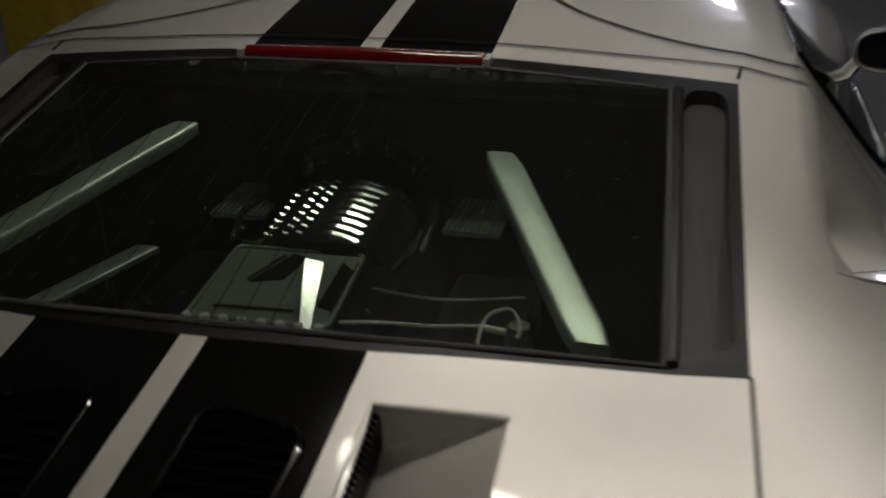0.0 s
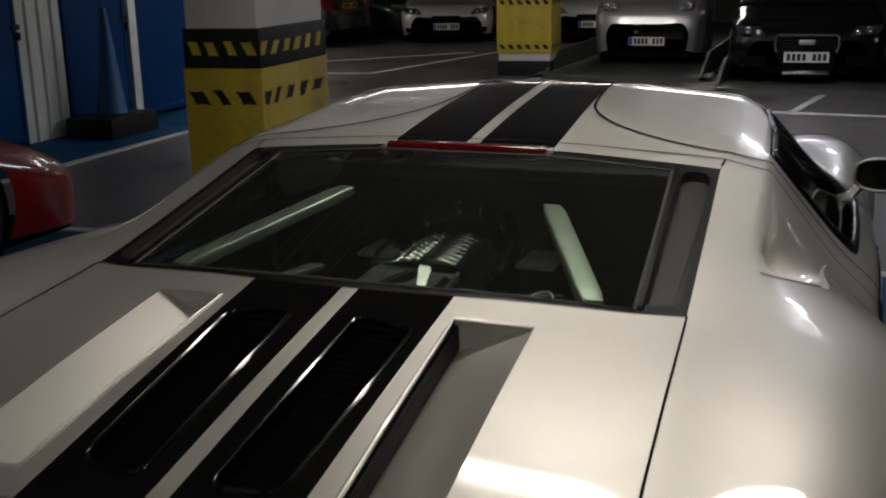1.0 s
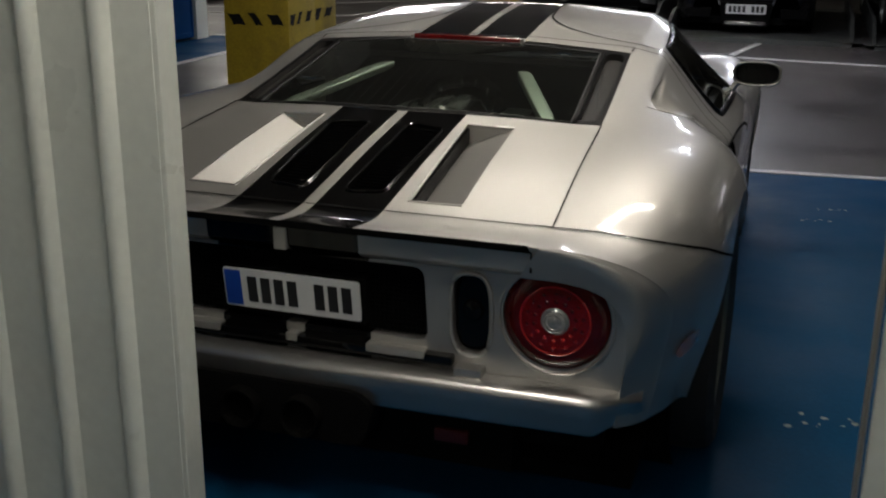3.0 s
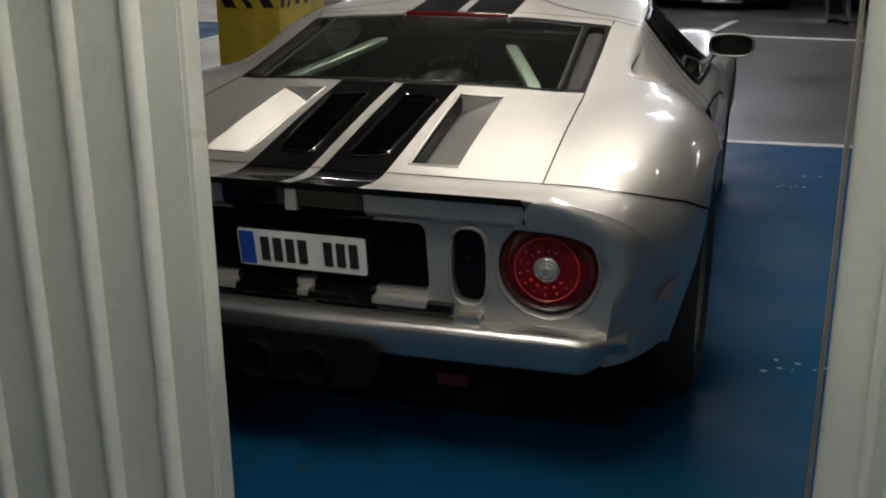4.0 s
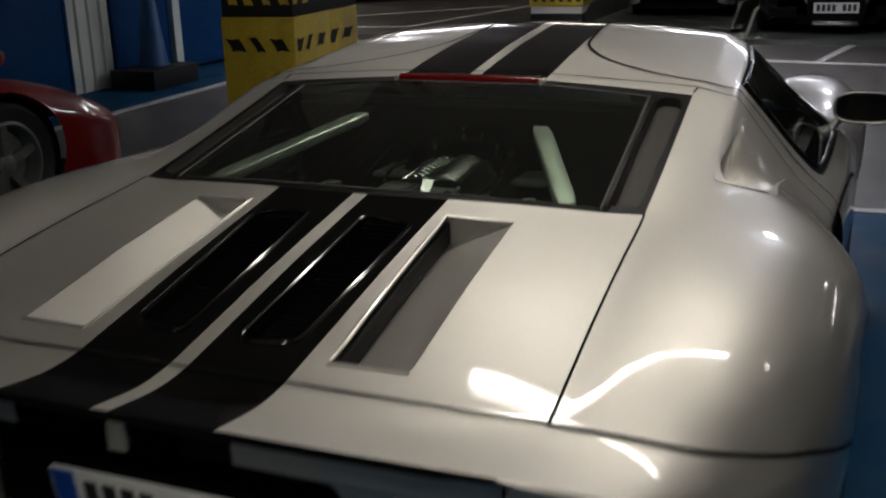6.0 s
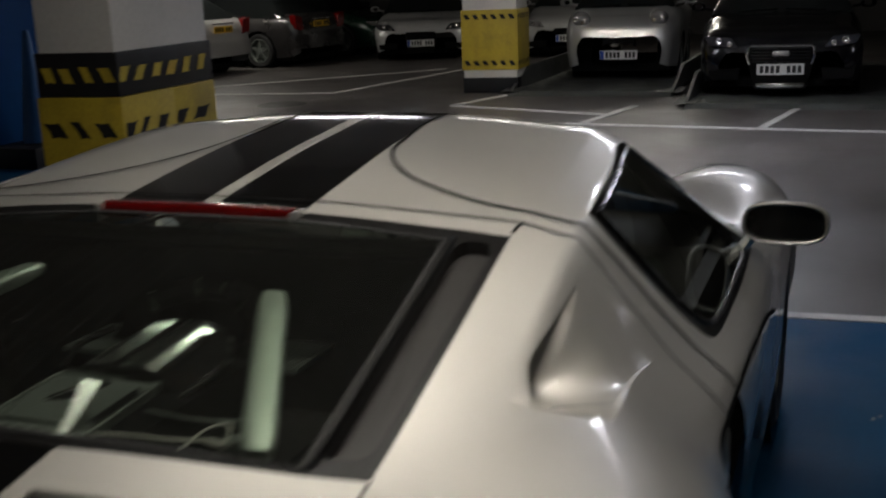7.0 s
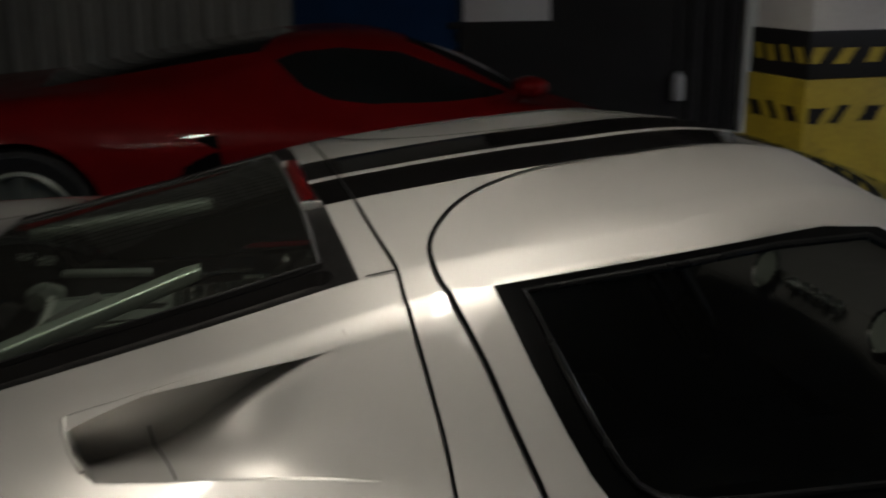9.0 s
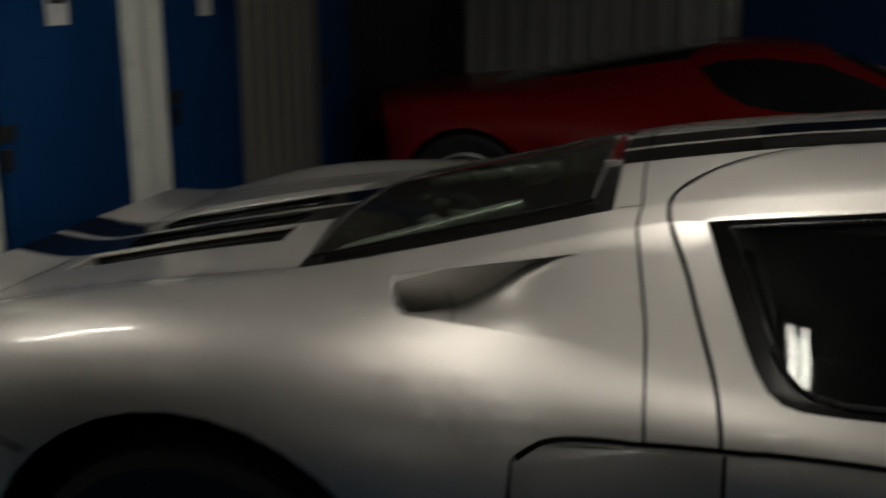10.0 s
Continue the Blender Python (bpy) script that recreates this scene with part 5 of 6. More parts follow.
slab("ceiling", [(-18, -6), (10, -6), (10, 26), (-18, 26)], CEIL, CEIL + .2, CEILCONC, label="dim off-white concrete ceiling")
# Added unseen slab: the lit look over the lane is in its pale colour.
slab("lightened_lane_ceiling", [(-18, 4.9), (10, 4.9), (10, 15.0), (-18, 15.0)], CEIL - .02, CEIL - .001, CONC, label="added ceiling slab over the lane, lightened to look lit")
# Outer walls close the place; their dimness is put into the colour.
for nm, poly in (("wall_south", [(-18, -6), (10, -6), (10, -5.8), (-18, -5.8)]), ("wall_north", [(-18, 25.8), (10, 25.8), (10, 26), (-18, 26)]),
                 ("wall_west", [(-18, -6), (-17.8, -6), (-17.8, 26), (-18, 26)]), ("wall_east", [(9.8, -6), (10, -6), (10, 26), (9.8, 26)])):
    slab(nm, poly, 0, CEIL, DARKCONC, label="concrete wall, dimness put in its dark colour")

HW = 2.40


def ribbed(a, b, pitch=.168, depth=.024, rib=.050):
    """Outline of sheet with narrow rounded ribs from a to b as offsets (s, d)."""
    out = [(b, 0)]
    s = b - .088
    while s - rib > a + .03:
        for k in range(9):
            w = k / 8
            out.append((s - rib * w, depth * min(1.0, 1.15 * math.sin(math.pi * w)) ** .7))
        s -= pitch
    out.append((a, 0))
    return out[::-1]


def sheet_wall(name, axis, at, a, b, face, z0=0.0, z1=HW, material=SHEET, label="white ribbed sheet-metal partition", pitch=.168, rib=.050):
    """Ribbed partition; axis x runs along x at y = at; ribs stand out on both faces."""
    o = ribbed(a, b, pitch, .024 * min(1, rib / .04), rib)
    bm = bmesh.new()
    t = .012
    polyA = [(s, at + face * (d + t)) for s, d in o]
    polyB = [(s, at + face * d) for s, d in o[::-1]]
    poly = polyA + polyB
    if axis == "y":
        poly = [(q, p) for p, q in poly]
    A = [bm.verts.new((p[0], p[1], z0)) for p in poly]
    B = [bm.verts.new((p[0], p[1], z1)) for p in poly]
    n = len(poly)
    for i in range(n):
        bm.faces.new((A[i], A[(i + 1) % n], B[(i + 1) % n], B[i]))
    return tagged(part(name, bm, material, None, label, True, 50), kind="structure")


def blue_door(axis, at, a, b, face, z1=2.15, notice=None):
    """A blue steel storage door with trim, hasp and padlock."""
    d = thing("storage_door", "closed dark blue steel storage door with a padlock" + (" and a white notice" if notice is not None else ""), "door", None, "storage doors")
    def P(bm, s0, s1, d0, d1, z0, zz, bev=0):
        if axis == "x":
            box(bm, s0, s1, min(at + face * d0, at + face * d1), max(at + face * d0, at + face * d1), z0, zz, bev)
        else:
            box(bm, min(at + face * d0, at + face * d1), max(at + face * d0, at + face * d1), s0, s1, z0, zz, bev)
    bm = bmesh.new()
    P(bm, a + .012, b - .012, -.015, .020, .03, z1, .004)
    part("leaf", bm, BLUEDOOR, d)
    bm = bmesh.new()
    for s0, s1 in ((a + .014, a + .05), (b - .05, b - .014)):
        P(bm, s0, s1, .018, .030, .04, z1 - .01, .003)
    P(bm, a + .05, b - .05, .018, .030, z1 - .06, z1 - .01, .003)
    P(bm, a + .05, b - .05, .018, .030, .04, .10, .003)
    part("edge_trim", bm, BLUEDOOR, d)
    bm = bmesh.new()
    P(bm, b - .085, b + .02, .030, .040, 1.02, 1.07, .003)
    P(bm, b - .03, b + .0, .036, .060, .93, 1.0, .004)
    part("hasp", bm, BLACKP, d, "dark hasp and padlock")
    if notice is not None:
        bm = bmesh.new()
        m = notice
        P(bm, m - .065, m + .065, .021, .0245, 1.36, 1.78)
        part("notice", bm, WHITEPAPER, d, "white notice")
        bm = bmesh.new()
        for k in range(7):
            P(bm, m - .05, m + .045 - .02 * (k % 3), .0246, .0262, 1.73 - k * .05, 1.745 - k * .05)
        part("notice_lines", bm, DARKSHADED, d)
    bm = bmesh.new()
    P(bm, a, b, -.02, .012, z1 + .002, HW)
    tagged(part("lintel", bm, SHEET, None, "white sheet panel above a storage door", False), kind="structure")
    return d


# partition behind the bays, with the opening that the camera backs through
WY = -.47
sheet_wall("partition_a", "x", WY, -.27, -.015, 1)
sheet_wall("partition_f", "x", WY - .035, -1.9, -.015, -1)
blue_door("x", WY, -1.07, -.27, 1, notice=-.66)
sheet_wall("partition_b", "x", WY, -1.42, -1.07, 1)
blue_door("x", WY, -2.14, -1.42, 1, notice=-1.80)
# This panel's dimness comes from the darkened sheet copy.
sheet_wall("partition_c", "x", WY, -3.30, -2.14, 1, material=DIMSHEET, label="ribbed sheet-metal partition, dimmed in its colour")
blue_door("x", WY, -3.85, -3.30, 1)
# The unlit look of this stretch is in the sheet's colour.
sheet_wall("partition_d", "x", WY, -6.1, -3.85, 1, material=DARKSHADED, label="ribbed partition, its shade put in the dark colour")
sheet_wall("partition_e", "x", WY, 1.344, 1.734, -1, pitch=.05, rib=.022)
# Unseen stretch, coloured dark so that it stays dim in reflections.
sheet_wall("partition_g", "x", WY, 1.734, 6.0, -1, material=DARKSHADED, label="ribbed partition, its shade put in the dark colour")
bm = bmesh.new()
box(bm, -.018, -.003, WY - .045, WY + .02, 0, HW, .003)
tagged(part("edge_post_a", bm, SHEET, None, "white folded edge of the partition", False), kind="structure")
bm = bmesh.new()
box(bm, 1.330, 1.337, WY - .03, WY + .02, 0, HW, .002)
tagged(part("edge_post_b", bm, DIMSHEET, None, "folded edge of the partition, dimmed in its colour", False), kind="structure")
# corridor behind the opening
sheet_wall("corridor_wall_a", "y", -1.9, -5.8, WY - .03, 1)
sheet_wall("corridor_wall_b", "y", 3.4, -5.8, WY - .03, -1)
# dark corner post and a pole left standing by the partition
bm = bmesh.new()
box(bm, -6.08, -5.93, -.40, -.17, 0, HW, .006)
tagged(part("corner_post", bm, DARKSHADED, None, "dark steel corner post", False), kind="structure")
pole = thing("leaning_pole", "dark steel pole with a hooked top standing by the partition", "pole", pose(-3.93, -.36, 0))
bm = bmesh.new()
tube(bm, catmull([(0, 0, .012), (0, 0, .5), (.005, 0, 1.0), (.0, .0, 1.08), (-.04, 0, 1.11), (-.08, 0, 1.09)], 5), .018, 10)
part("shaft", bm, BLACKP, pole)
bm = bmesh.new()
lathe(bm, [(.001, .014), (.07, .012), (.08, 0), (.001, 0)], 20, pose(0, 0, 0, 0, -90, 0))
part("foot", bm, BLACKP, pole)
# storage wall along the west side
WX = -6.1
# Darkened sheet copy keeps the wall behind the red car dim.
sheet_wall("storage_wall_a", "y", WX, WY, 1.98, 1, material=HALFDIMSHEET, label="ribbed sheet-metal wall, dimmed in its colour")
blue_door("y", WX, 1.98, 3.24, 1)
# Wall section with its shadow put into the colour.
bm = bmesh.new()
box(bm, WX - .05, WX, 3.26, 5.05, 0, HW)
tagged(part("storage_wall_b", bm, DARKSHADED, None, "sheet wall with shadow put in its dark colour", False), kind="structure")
bm = bmesh.new()
box(bm, WX + .002, WX + .012, 3.28, 3.98, 1.07, 1.75, .002)
tagged(part("notice_board", bm, BOARD, None, "plain white board on the dark wall"), category="notice board")
can = thing("wall_canister", "small white canister hung on the dark wall", "canister", pose(WX + .07, 5.05, .42))
bm = bmesh.new()
lathe(bm, [(.001, 0), (.045, 0), (.052, .01), (.052, .17), (.040, .205), (.022, .215), (.022, .23), (.001, .23)], 20, pose(0, 0, 0, 0, -90, 0))
part("body", bm, WHITEPAPER, can)
bm = bmesh.new()
box(bm, -.068, -.045, -.02, .02, .05, .19, .003)
part("bracket", bm, BLACKP, can)
sheet_wall("storage_wall_c", "y", WX, 5.05, 5.62, 1, material=DARKSHADED, label="dark ribbed sheet wall")
def post(name, y0, y1):
    bm = bmesh.new()
    box(bm, WX - .03, WX + .06, y0, y1, 0, HW, .004)
    tagged(part(name, bm, SHEET, None, "white sheet-metal post", False), kind="structure")
post("post_a", 5.63, 5.76)
blue_door("y", WX, 5.77, 6.76, 1)
sheet_wall("storage_wall_d", "y", WX, 6.77, 7.34, 1)
blue_door("y", WX, 7.35, 8.30, 1)
post("post_b", 8.31, 8.43)
blue_door("y", WX, 8.44, 9.48, 1)
post("post_c", 9.49, 9.75)
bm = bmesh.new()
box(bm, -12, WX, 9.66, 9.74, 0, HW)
tagged(part("storage_wall_end", bm, DARKSHADED, None, "dark end of the storage block", False), kind="structure")

# ceiling fluorescents, the two added corridor fill lamps among them
bl0 = None
for bx, by, bturn, blen, watts in BATTENS:
    M = pose(bx, by, CEIL, 0, 0, bturn) @ Matrix.Diagonal((blen / 1.5, 1, 1, 1))
    if bl0 is None:
        bl0 = thing("fluorescent_batten", "white fluorescent batten on the unseen ceiling", "ceiling light", M, "ceiling lights")
        bm = bmesh.new()
        box(bm, -.76, .76, -.05, .05, -.06, -.002, .006)
        part("housing", bm, CONC, bl0)
        for sy in (-.028, .028):
            bm = bmesh.new()
            lathe(bm, [(.001, -.74), (.013, -.74), (.013, .74), (.001, .74)], 12, Matrix.Translation((0, sy, -.078)))
            part("lamp_tube", bm, TUBE, bl0)
    else:
        copy_thing(bl0, M)


# ---- columns with hazard paint ----
def chevrons(bm, u0, u1, z0, z1, n, put, slant=.5, rough=0.0):
    """A row of slanting marks, the more uneven and chipped the larger rough is."""
    rc = random.Random(int(1000 * (u0 + z0 + n)))
    w = (u1 - u0) / n
    for k in range(n):
        a = u0 + k * w + rc.uniform(-.10, .10) * w * rough
        wide = .50 + rc.uniform(-.14, .16) * rough
        lo, hi = z0 + rc.uniform(-.008, .006) * rough, z1 + rc.uniform(-.006, .010) * rough
        sl = slant * .6 * (1 + rc.uniform(-.5, .5) * rough)
        q = [(a + w * .10, hi), (a + w * (.10 + wide * .5), hi - .006 * rc.random() * rough), (a + w * (.10 + wide), hi), (a + w * (.10 + wide + sl * .5), (lo + hi) / 2 + .004 * rough), (a + w * (.10 + wide + sl), lo),
             (a + w * (.10 + wide * .4 + sl), lo + .010 * rc.random() * rough), (a + w * (.10 + sl), lo), (a + w * (.10 + sl * .5 + .04 * rough), (lo + hi) / 2)]
        q = [(min(max(p, u0), u1), z) for p, z in q]
        bm.faces.new([bm.verts.new(put(p, z)) for p, z in q])


col = thing("pillar", "square concrete pillar with yellow base and black hazard bands", "pillar", pose(-2.22, 3.62, 0, 0, 0, 4))
PW, PD = .385, .80
bm = bmesh.new()
box(bm, 0, PW, 0, PD, 1.0, CEIL, .012)
part("shaft", bm, CONC, col, "off-white painted concrete shaft")
bm = bmesh.new()
box(bm, -.012, PW + .012, -.012, PD + .012, 1.045, 1.235, .006)
bnd = part("rubber_band", bm, BLACKP, col, "black rubber guard band")
bm = bmesh.new()
chevrons(bm, 0, PW, 1.105, 1.170, 4, lambda u, z: (u, -.0145, z), .5, .5)
chevrons(bm, 0, PD, 1.105, 1.170, 6, lambda u, z: (PW + .0145, u, z), -.5, .5)
part("yellow_chevrons", bm, YELLOW, bnd, "worn yellow chevrons", False)
bm = bmesh.new()
box(bm, -.020, PW + .020, -.020, .42, 0, 1.044, .010)
box(bm, -.014, PW + .014, .424, PD + .016, 0, 1.042, .010)
base = part("yellow_base", bm, YELLOW, col, "scratched yellow painted base")
bm = bmesh.new()
for za, zb in ((.865, .930), (.40, .465)):
    chevrons(bm, 0, PW, za, zb, 3, lambda u, z: (u, -.0225, z), .7, 1.0)
    chevrons(bm, .0, .41, za, zb, 3, lambda u, z: (PW + .0225, u, z), -.7, 1.0)
    chevrons(bm, .43, PD, za, zb, 2, lambda u, z: (PW + .0165, u, z), -.7, 1.0)
part("black_chevrons", bm, BLACKP, base, "black chevrons", False)

col2 = thing("far_column", "white column with a yellow sleeve and black hazard stripes", "column", pose(-3.70, 13.24, 0, 0, 0, 3))
bm = bmesh.new()
box(bm, 0, .72, 0, .60, .20, CEIL, .01)
part("shaft", bm, CONC, col2)
bm = bmesh.new()
box(bm, -.01, .73, -.01, .61, 0, .20, .01)
part("plinth", bm, BLACKP, col2)
bm = bmesh.new()
box(bm, -.02, .74, -.02, .62, .30, 1.07, .012)
sl = part("yellow_sleeve", bm, YELLOW, col2)
bm = bmesh.new()
for za, zb in ((.36, .42), (.95, 1.01)):
    chevrons(bm, 0, .72, za, zb, 6, lambda u, z: (u, -.0225, z))
    chevrons(bm, 0, .60, za, zb, 5, lambda u, z: (.7425, u, z), -.5)
part("hazard_stripes", bm, BLACKP, sl, "", False)

# blue cone on a black block by the wall
cone = thing("traffic_cone", "tall blue plastic cone standing on a black block", "traffic cone", pose(-5.72, 7.50, 0))
bm = bmesh.new()
lathe(bm, [(.001, 1.18), (.025, 1.18), (.032, 1.15), (.14, .22), (.15, .20), (.001, .20)], 24, pose(0, 0, 0, 0, -90, 0))
part("cone_body", bm, CONEBLUE, cone)
bm = bmesh.new()
box(bm, -.26, .26, -.36, .36, 0, .19, .02)
part("base_block", bm, BLACKP, cone)

# steel parking platforms with upturned side rails
def platform(x0, x1, y0, y1, z):
    p = thing("parking_platform", "worn steel parking platform with upturned side rails", "car platform", None, "parking platforms")
    bm = bmesh.new()
    prism(bm, [(y0, .0), (y0 + .10, z), (y1, z), (y1, 0)], "x", x0, x1)
    part("deck", bm, STEEL, p, "", False)
    for xx in (x0, x1):
        bm = bmesh.new()
        prism(bm, [(y0 + .12, z), (y0 + .95, z + .26), (y1, z + .28), (y1, z), ], "x", xx - .02, xx + .02)
        prism(bm, [(y0 + .05, z), (y0 + .5, z + .02), (y0 + .5, z)], "x", xx - .12, xx + .12)
        part("side_rail", bm, STEEL, p, "", False)
    return p


platform(-3.0, -.95, 12.9, 18.2, .05)
platform(-.62, 1.65, 11.75, 17.0, .05)
platform(1.9, 4.1, 11.55, 17.0, .05)


# ---- the red mid-engined car in the next bay ----
RBODY = [
    [(0, -.16, .86), (.50, -.14, .86), (.70, -.10, .85), (.86, -.04, .80), (.93, .02, .62), (.92, .04, .40), (.85, .06, .25)],
    [(0, .10, .89), (.50, .10, .89), (.70, .10, .88), (.88, .10, .84), (.97, .12, .68), (.97, .12, .45), (.92, .12, .22)],
    [(0, .45, .93), (.45, .45, .92), (.66, .45, .91), (.88, .45, .88), (.985, .45, .74), (.985, .45, .5), (.94, .45, .2)],
    [(0, 1.0, 1.03), (.42, 1.0, 1.015), (.60, 1.0, .965), (.84, 1.0, .885), (.965, 1.0, .72), (.95, 1.0, .45), (.92, 1.0, .16)],
    [(0, 1.58, 1.125), (.40, 1.58, 1.11), (.56, 1.58, 1.04), (.80, 1.55, .86), (.94, 1.55, .70), (.90, 1.55, .42), (.90, 1.55, .14)],
    [(0, 2.02, 1.170), (.40, 2.02, 1.155), (.555, 2.02, 1.08), (.78, 2.02, .83), (.93, 2.02, .68), (.90, 2.02, .42), (.90, 2.02, .14)],
    [(0, 2.34, 1.145), (.40, 2.34, 1.13), (.56, 2.34, 1.055), (.80, 2.34, .80), (.93, 2.34, .66), (.92, 2.34, .42), (.90, 2.34, .14)],
    [(0, 2.88, .95), (.38, 2.86, .935), (.60, 2.82, .86), (.82, 2.80, .78), (.94, 2.80, .66), (.94, 2.80, .42), (.91, 2.80, .14)],
    [(0, 3.15, .79), (.38, 3.13, .78), (.62, 3.05, .78), (.84, 3.02, .77), (.955, 3.0, .64), (.955, 3.0, .45), (.92, 3.0, .16)],
    [(0, 3.42, .70), (.34, 3.42, .69), (.62, 3.38, .72), (.86, 3.34, .68), (.96, 3.32, .56), (.96, 3.30, .42), (.93, 3.3, .18)],
    [(0, 3.82, .58), (.30, 3.82, .58), (.60, 3.80, .58), (.82, 3.74, .55), (.945, 3.68, .46), (.95, 3.68, .36), (.93, 3.68, .16)],
    [(0, 4.14, .44), (.25, 4.13, .44), (.48, 4.09, .45), (.70, 4.02, .44), (.87, 3.90, .40), (.88, 3.90, .30), (.87, 3.90, .14)],
    [(0, 4.20, .34), (.22, 4.19, .34), (.44, 4.14, .35), (.64, 4.08, .34), (.80, 3.96, .32), (.82, 3.95, .26), (.81, 3.95, .13)],
]


def half_shell(table, subs=6, subl=4):
    n = len(table[0])
    cols = [catmull([st[k] for st in table], subs) for k in range(n)]
    bm = bmesh.new()
    rows = []
    for s in range(len(cols[0])):
        rows.append([Vector(p) for p in catmull([tuple(c[s]) for c in cols], subl)])
    loft(bm, rows)
    bm.normal_update()
    if sum(f.normal.z * f.calc_area() for f in bm.faces) < 0:
        bmesh.ops.reverse_faces(bm, faces=bm.faces)
        bm.normal_update()
    return bm, rows


def pick(bm, lo, hi, xmin):
    return [f for f in bm.faces if lo < f.calc_center_median().y < hi and f.calc_center_median().x > xmin]


redc = thing("red_sports_car", "low red mid-engined sports car parked in the next bay", "car", pose(-4.10, -.02, 0))
bm, rrows = half_shell(RBODY)
RB = BVHTree.FromBMesh(bm)
rl = bm.faces.layers.int.new("reg")
win = cut(bm, [f for f in pick(bm, 1.3, 3.0, .45) if f.normal.x > .2], [(1.68, 1.035), (1.80, 1.072), (2.02, 1.088), (2.33, 1.060), (2.62, .950), (2.90, .835), (2.48, .818), (2.13, .822), (1.94, .848), (1.80, .912)], (1, 2))
for f in win:
    f[rl] = 1
ws = cut(bm, [f for f in bm.faces if f[rl] == 0 and f.normal.z > .2 and f.calc_center_median().x < .62 and 2.1 < f.calc_center_median().y < 3.3], [(-.01, 2.42), (.44, 2.40), (.55, 3.02), (-.01, 3.10)], (0, 1))
for f in ws:
    f[rl] = 2
rearw = cut(bm, [f for f in bm.faces if f[rl] == 0 and f.normal.z > .2 and f.calc_center_median().x < .62 and .5 < f.calc_center_median().y < 1.8], [(-.01, .48), (.54, .48), (.50, 1.62), (.2, 1.80), (-.01, 1.82)], (0, 1))
for f in rearw:
    f[rl] = 3
for ax, r in ((.45, .375), (3.0, .36)):
    bmesh.ops.delete(bm, geom=cut(bm, [f for f in bm.faces if f.calc_center_median().x > .6 and f.calc_center_median().z < .82], oval(ax, .35, r, r, 32), (1, 2)), context="FACES")
part("body", extract([f for f in bm.faces if f[rl] == 0], (1, -1)), RED, redc, "glossy red body", sharp=55)
for s in (1, -1):
    part("side_window", extract([f for f in bm.faces if f[rl] == 1], (s,)), DARKGLASS, redc, "dark side window", sharp=55)
part("windscreen", extract([f for f in bm.faces if f[rl] == 2], (1, -1)), DARKGLASS, redc, "dark windscreen", sharp=55)
part("rear_window", extract([f for f in bm.faces if f[rl] == 3], (1, -1)), DARKGLASS, redc, "dark rear window over the engine", sharp=55)
bm.free()
# tail face
bm = bmesh.new()
e0 = rrows[0]
loft(bm, [[Vector((x, p.y, p.z)) for p in e0 for x in (p.x,)], [Vector((p.x * .97, p.y + .01, p.z * .0 + min(p.z, .26))) for p in e0]])
hb = extract(bm.faces, (1, -1))
bm.free()
part("tail_panel", hb, RED, redc)
for s in (1, -1):
    for ax, r, w in ((.45, .345, .30), (3.0, .33, .24)):
        wheel(redc, s * (.82 if ax < 1 else .80), ax, r, w, s, 5)
        bm = bmesh.new()
        lathe(bm, [(r + .02, .92), (r + .02, .55), (.02, .55)], 32, pose(0, ax, .34))
        part("arch_liner", mapped(bm, s), MATT, redc, "", False)
    mir = None
    bm = bmesh.new()
    g = []
    for k in range(7):
        t = k / 6
        sc = max(.05, math.sin(math.pi * (.12 + .80 * t))) ** .6
        g.append([(.90 + .10 * c * sc, 2.86 + .16 * t, .895 + .055 * d * sc) for c, d in oval(0, 0, 1, 1, 18, 2.6)])
    loft(bm, g, True)
    tube(bm, [(.74, 2.92, .80), (.82, 2.93, .87), (.88, 2.94, .895)], .016, 8)
    part("door_mirror", mapped(bm, s), RED, redc, "red door mirror")
    bm = bmesh.new()
    lathe(bm, [(.075, .0), (.06, .02), (.001, .03)], 24, pose(s * .66, -.13, .74, 0, 0, -90))
    part("tail_lamp", bm, REDLENS, redc)
    bm = bmesh.new()
    h = RB.ray_cast(Vector((2, 1.45, .66)), Vector((-1, 0, 0)))[0]
    prism(bm, [(1.18, .46), (1.22, .70), (1.36, .72), (1.40, .50)], "x", h.x - .05, h.x + .006)
    part("side_intake", mapped(bm, s), MATT, redc, "dark side intake")
    bm = bmesh.new()
    g = []
    for k in range(7):
        t = k / 6
        y = 3.45 + .36 * t
        w = .06 * math.sin(math.pi * (.1 + .8 * t))
        x = .72 - .06 * t
        g.append([(x + w * j, y, (RB.ray_cast(Vector((x + w * j, y, 2)), Vector((0, 0, -1)))[0] or Vector((0, 0, .6))).z + .004) for j in (-1, 0, 1)])
    loft(bm, g)
    part("headlamp", mapped(bm, s), CLEARLENS, redc, "clear headlamp")
bm = bmesh.new()
box(bm, -.84, .84, -.02, 3.9, .11, .15)
part("underbody", bm, MATT, redc, "", False)


